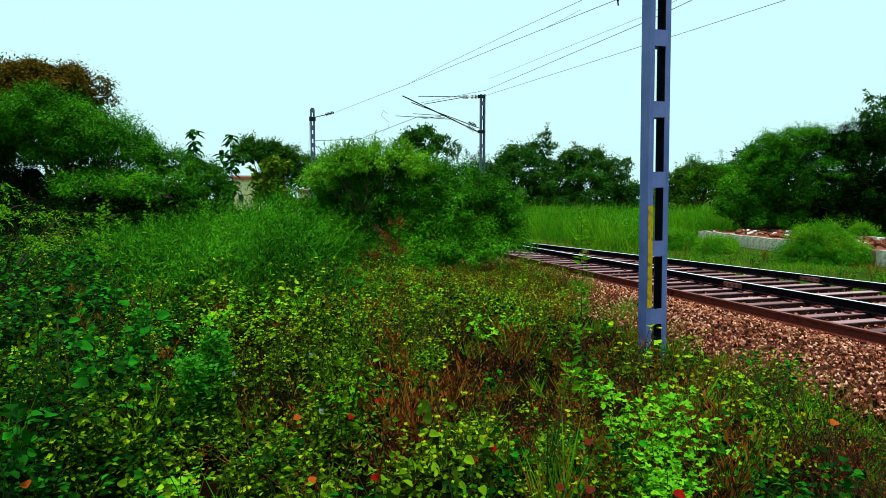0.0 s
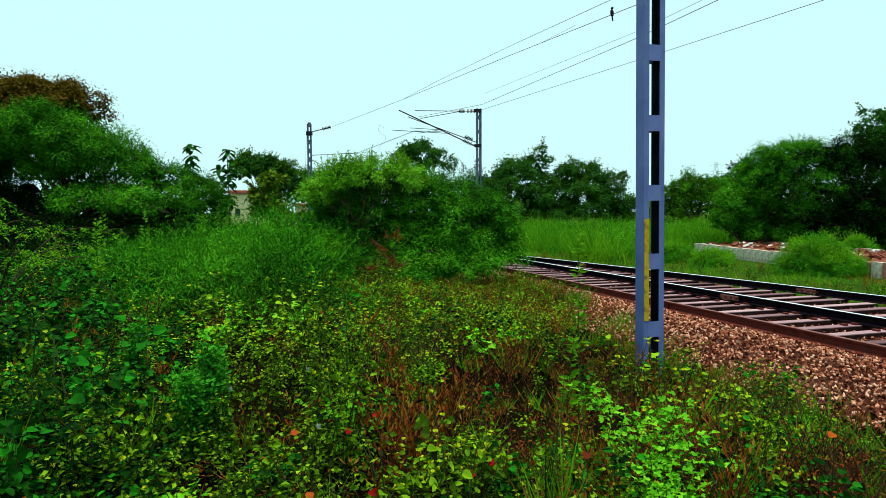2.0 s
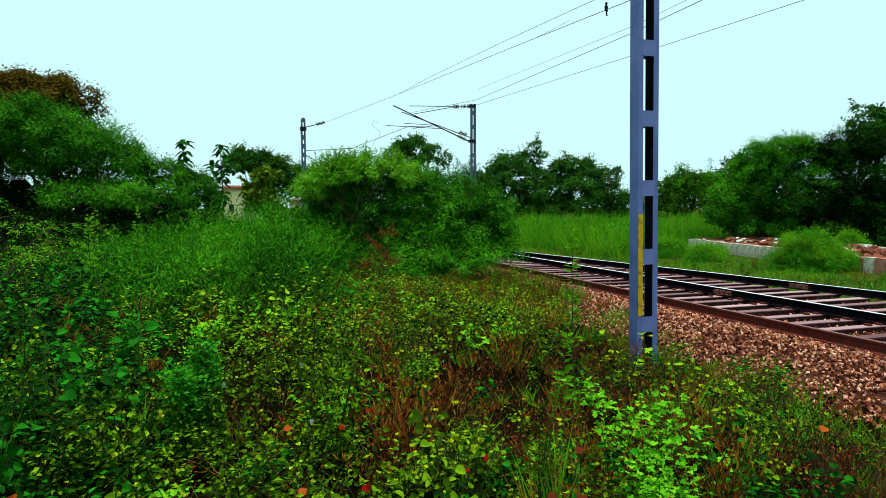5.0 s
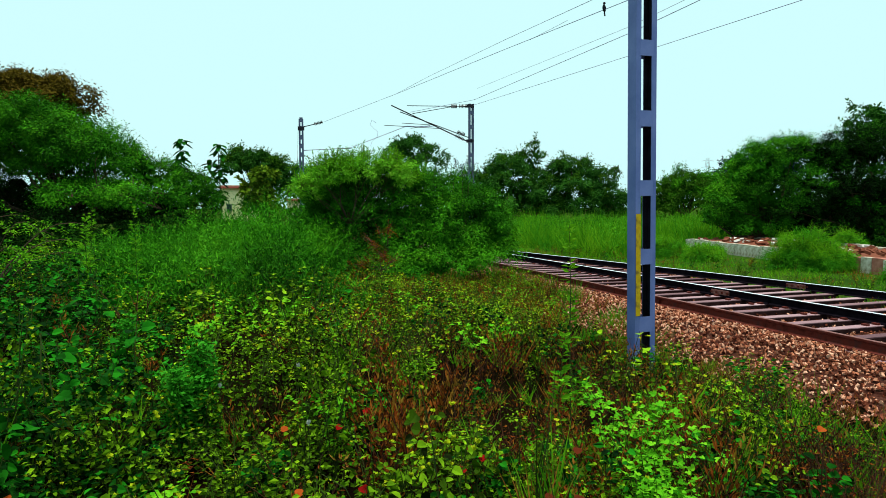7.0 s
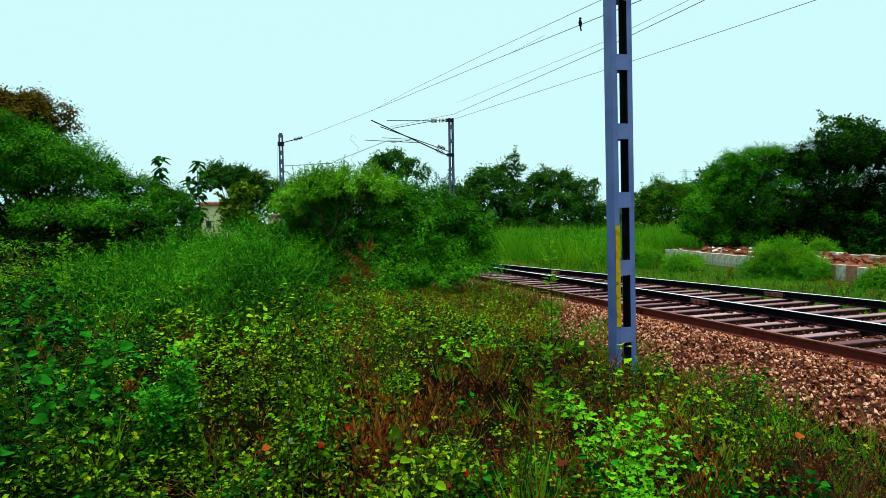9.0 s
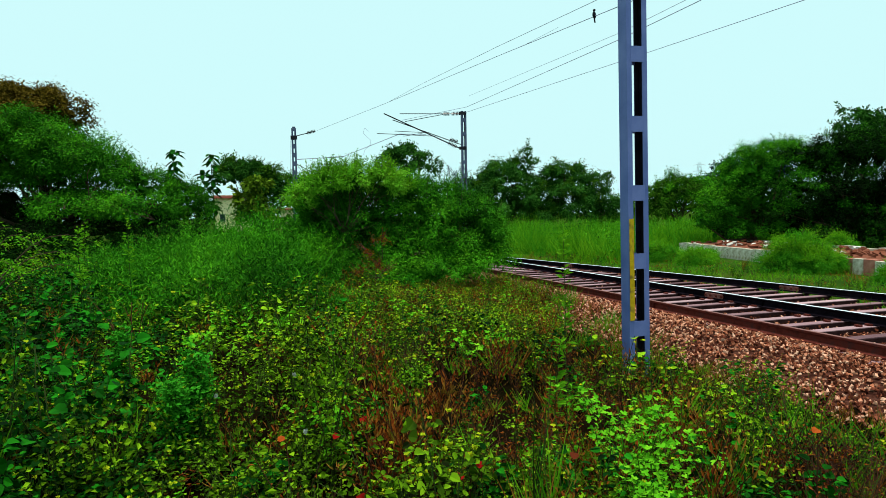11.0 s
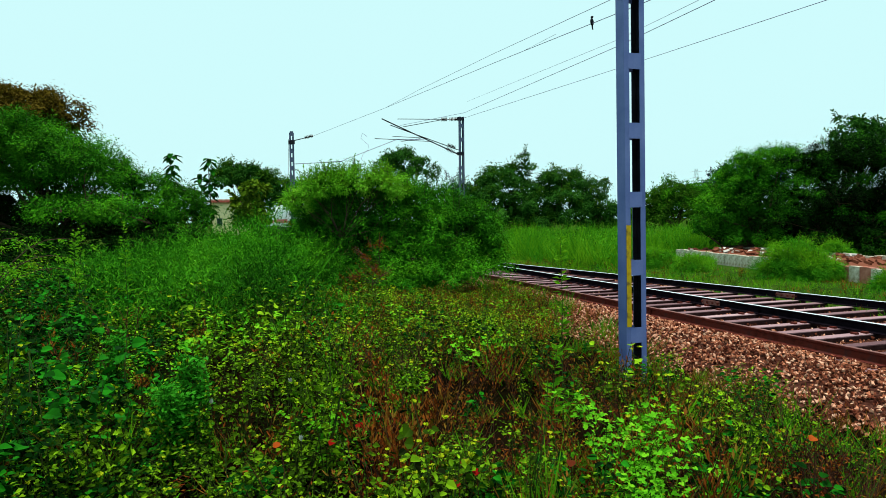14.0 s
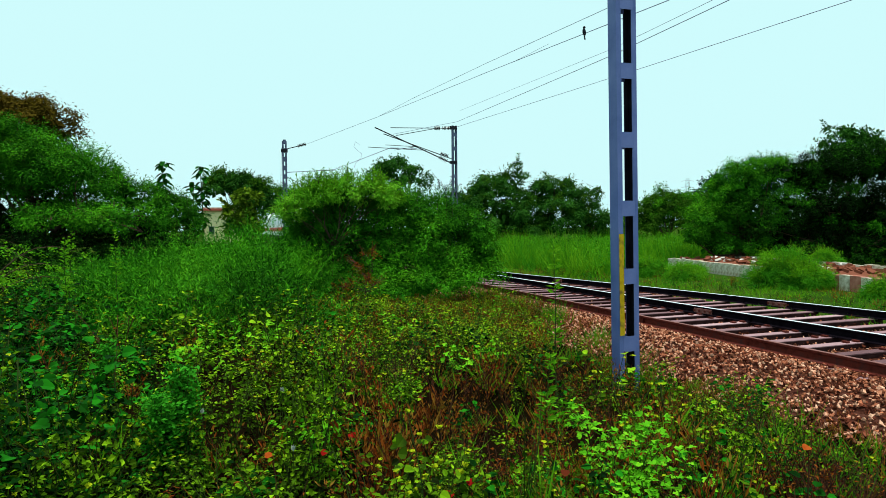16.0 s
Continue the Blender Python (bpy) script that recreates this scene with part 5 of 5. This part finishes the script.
        for q in stock[k, 1][rng.integers(6)][:2]:
            base = 0
            for v, f, mi in zip(q.v, q.f, q.m):
                g.add(v * rng.uniform(0.5, 0.9) + np.array([a, b, float(height(a, b)) - 0.02]), f - base, q.mats[mi[0]])
                base += len(v)
    g.thing("weed_growth", label="dense mixed green, yellow-flowered and rusty weeds covering the bank", category="weeds", kind="stuff")
    return len(x)


weed_patch()


def single_weeds():
    def at(kind, x, y, h, full=1.0, big=1.0):
        return weed(kind, h, pose(x, y, float(height(x, y)) - 0.02, 0, 0, rng.uniform(0, 360)), full, big)

    for x, y, h in ((1.38, 4.1, 0.88), (1.30, 4.0, 0.84), (1.24, 3.7, 0.78), (1.30, 3.6, 0.72), (1.14, 3.3, 0.68), (1.20, 3.2, 0.64), (1.06, 2.95, 0.6), (1.12, 2.8, 0.55), (1.0, 2.6, 0.48)):
        at("lime", x, y, h, 1.3, 0.85)
    at("spike", 1.10, 5.0, 1.85)
    at("spike", 0.98, 4.9, 1.0)
    at("spike", -4.6, 8.6, 1.5)
    at("spike", -4.1, 9.0, 1.7)
    at("spike", -5.0, 9.4, 1.6)
    at("cone", -1.42, 3.95, 0.86, 1.6)
    at("cone", -1.50, 3.8, 0.7, 1.4)
    at("cone", -2.6, 5.4, 0.8)
    for x, y, h in ((2.42, 5.0, 0.7), (2.7, 5.2, 0.75), (2.2, 4.6, 0.6), (2.30, 3.4, 0.7), (2.15, 3.1, 0.65), (1.9, 2.9, 0.6), (2.5, 3.9, 0.7), (0.45, 4.0, 0.65), (-0.15, 3.8, 0.7), (2.0, 4.1, 0.55), (2.35, 3.2, 0.85), (2.5, 3.5, 0.9), (2.2, 3.3, 0.8), (2.6, 3.8, 0.85), (2.45, 3.1, 0.8), (2.1, 2.8, 0.75)):
        at("dry", x, y, h)
    for x, y, h in ((2.95, 5.6, 0.85), (1.75, 3.6, 0.55), (1.6, 3.0, 0.5), (1.9, 3.4, 0.5)):
        at("deep", x, y, h, 1.3)
    # single coloured leaves on short stalks among the weeds
    for x, y, z, mat, label in ((-0.36, 3.4, 0.52, LEAF_RED, "bright red"), (-0.47, 3.3, 0.47, LEAF_RED, "bright red"), (0.19, 3.0, 0.47, LEAF_MAROON, "dark red"), (0.15, 2.8, 0.44, LEAF_RED, "bright red"), (0.24, 2.9, 0.46, LEAF_RED, "bright red"),
                                (-0.54, 2.6, 0.44, LEAF_ORANGE, "orange"), (-0.29, 2.6, 0.45, LEAF_RED, "bright red"), (-0.75, 3.3, 0.46, LEAF_ORANGE, "orange"), (0.70, 3.0, 0.45, LEAF_MAROON, "dark red"), (0.62, 2.6, 0.40, LEAF_MAROON, "dark red"),
                                (0.95, 2.55, 0.40, LEAF_RED, "bright red"), (-1.75, 2.6, 0.42, LEAF_ORANGE, "orange"), (1.95, 3.1, 0.50, LEAF_ORANGE, "orange"), (0.52, 2.7, 0.36, LEAF_MAROON, "dark red"), (1.25, 2.45, 0.40, LEAF_MAROON, "dark red"), (0.02, 4.6, 0.40, LEAF_MAROON, "dark red")):
        z0 = float(height(x, y))
        e = empty("red_leaved_plant", pose(x, y, z0), label + " leaf on a thin stalk among the weeds", "plant", "coloured leaves")
        g = Geo()
        g.tube([(0, 0.02, -0.02), (0.01, 0.02, (z - z0) * 0.6), (0, 0, z - z0)], 0.004, 0.002, 4, STEM_DRY)
        g.thing("stalk", e)
        g = Geo()
        w = np.array([[rng.normal() * 0.6, -1.0, -0.3]])
        g.leaves(np.array([[0, 0, z - z0]]), w, 0.05, 0.044, mat, 0.12, "round", np.array([[0, -0.5, 1.0]]))
        g.thing("leaf", e)
    for x, y, z in ((-0.86, 4.1, 0.57), (-0.62, 3.2, 0.50), (-1.3, 3.9, 0.5)):
        z0 = float(height(x, y))
        e = empty("white_flower", pose(x, y, z0), "single white flower bud on a thin stalk", "flower", "white flowers")
        g = Geo()
        g.tube([(0, 0, -0.02), (0, 0, z - z0)], 0.003, 0.002, 4, STEM_GREEN)
        g.thing("stalk", e)
        g = Geo()
        g.leaves(np.zeros((4, 3)) + [0, 0, z - z0], np.array([(0.3, 0, 1), (-0.3, 0, 1), (0, 0.3, 1), (0, -0.3, 1.0)]), 0.035, 0.018, PETAL_WHITE, 0.1)
        g.thing("petals", e)


single_weeds()


# ---- the train ----
TRAIN_DIR = np.array([0.2996, -0.9541])


def vehicle(name, length, engine, label):
    """A rail vehicle along +x, its middle at the origin, standing on the rails."""
    e = empty(name, pose(0, 0, 0), label, "train")
    L, W = length / 2, 1.5
    prof = [(-W, 1.1), (W, 1.1), (W, 3.35), (W - 0.25, 3.72), (W - 0.8, 3.95), (-W + 0.8, 3.95), (-W + 0.25, 3.72), (-W, 3.35)]
    g = Geo()
    g.extrude(prof, (-L + (0.9 if engine else 0), 0, 0), (L - (0.9 if engine else 0), 0, 0), TRAIN_WHITE)
    if engine:
        nose = [(-W + 0.15, 1.1), (W - 0.15, 1.1), (W - 0.15, 2.2), (W - 0.4, 3.5), (-W + 0.4, 3.5), (-W + 0.15, 2.2)]
        for s in (-1, 1):
            g.extrude(nose, (s * (L - 0.95), 0, 0), (s * L, 0, 0), TRAIN_WHITE)
    g.thing("body", e)
    for s in (-1, 1):
        g = Geo()
        g.box((-L + 0.9, s * W - 0.01, 1.55), (L - 0.9, s * W + 0.01, 2.0), TRAIN_RED)
        g.thing("stripe", e, "red stripe along the side")
    n = 4 if engine else 10
    for s in (-1, 1):
        for x in np.linspace(-L + 2.2, L - 2.2, n):
            g = Geo()
            g.box((x - 0.5, s * W - 0.008, 2.35), (x + 0.5, s * W + 0.012, 3.05), GLASS_DARK)
            g.thing("window", e)
    if engine:
        g = Geo()
        g.box((L - 0.15, -0.95, 2.35), (L + 0.02, 0.95, 3.15), GLASS_DARK)
        g.thing("windscreen", e)
        g = Geo()
        for a, b in (((-2.5, 0, 4.0), (-1.3, 0, 4.7)), ((-1.3, 0, 4.7), (-2.3, 0, 5.3)), ((-2.3, -0.8, 5.3), (-2.3, 0.8, 5.3))):
            g.tube([a, b], 0.04, 0.04, 5, TRAIN_GREY)
        g.thing("pantograph", e, "raised dark pantograph")
        g = Geo()
        g.box((L - 0.02, -1.5, 1.3), (L + 0.03, 1.5, 1.75), TRAIN_RED)
        g.thing("front_stripe", e)
    g = Geo()
    g.box((-L + 0.3, -1.35, 0.75), (L - 0.3, 1.35, 1.1), TRAIN_GREY)
    g.thing("underframe", e)
    for bx in (-L + 3.4, L - 3.4):
        for wx in (-1.3, 1.3):
            for s in (-0.84, 0.84):
                g = Geo()
                g.tube([(bx + wx, s - 0.06, 0.5), (bx + wx, s + 0.06, 0.5)], 0.48, 0.48, 16, TRAIN_GREY)
                g.thing("wheel", e)
    return e


engine = vehicle("locomotive", 19.0, True, "white electric locomotive with a red stripe, approaching on the line")
coaches = [vehicle("coach", 21.0, False, "white railway coach with a red stripe and dark windows") for _ in range(3)]

# front of the engine along the line, by its distance ahead of the camera
TRAIN = [(0.0, 250.0), (4.0, 200.0), (8.0, 150.0), (11.0, 112.0), (12.5, 93.0), (14.0, 72.0), (15.0, 60.0), (16.0, 48.0)]


def motions():
    def rows(back):
        out = []
        for t, y in TRAIN:
            s = y + back * 0.9541
            out.append((t, pose(9.1 - 0.314 * s, s, RAIL_Z, 0, 0, math.degrees(math.atan2(TRAIN_DIR[1], TRAIN_DIR[0])))))
        return out

    walk(engine, rows(9.5))
    for k, c in enumerate(coaches):
        walk(c, rows(30.2 + 22.0 * k))


motions()
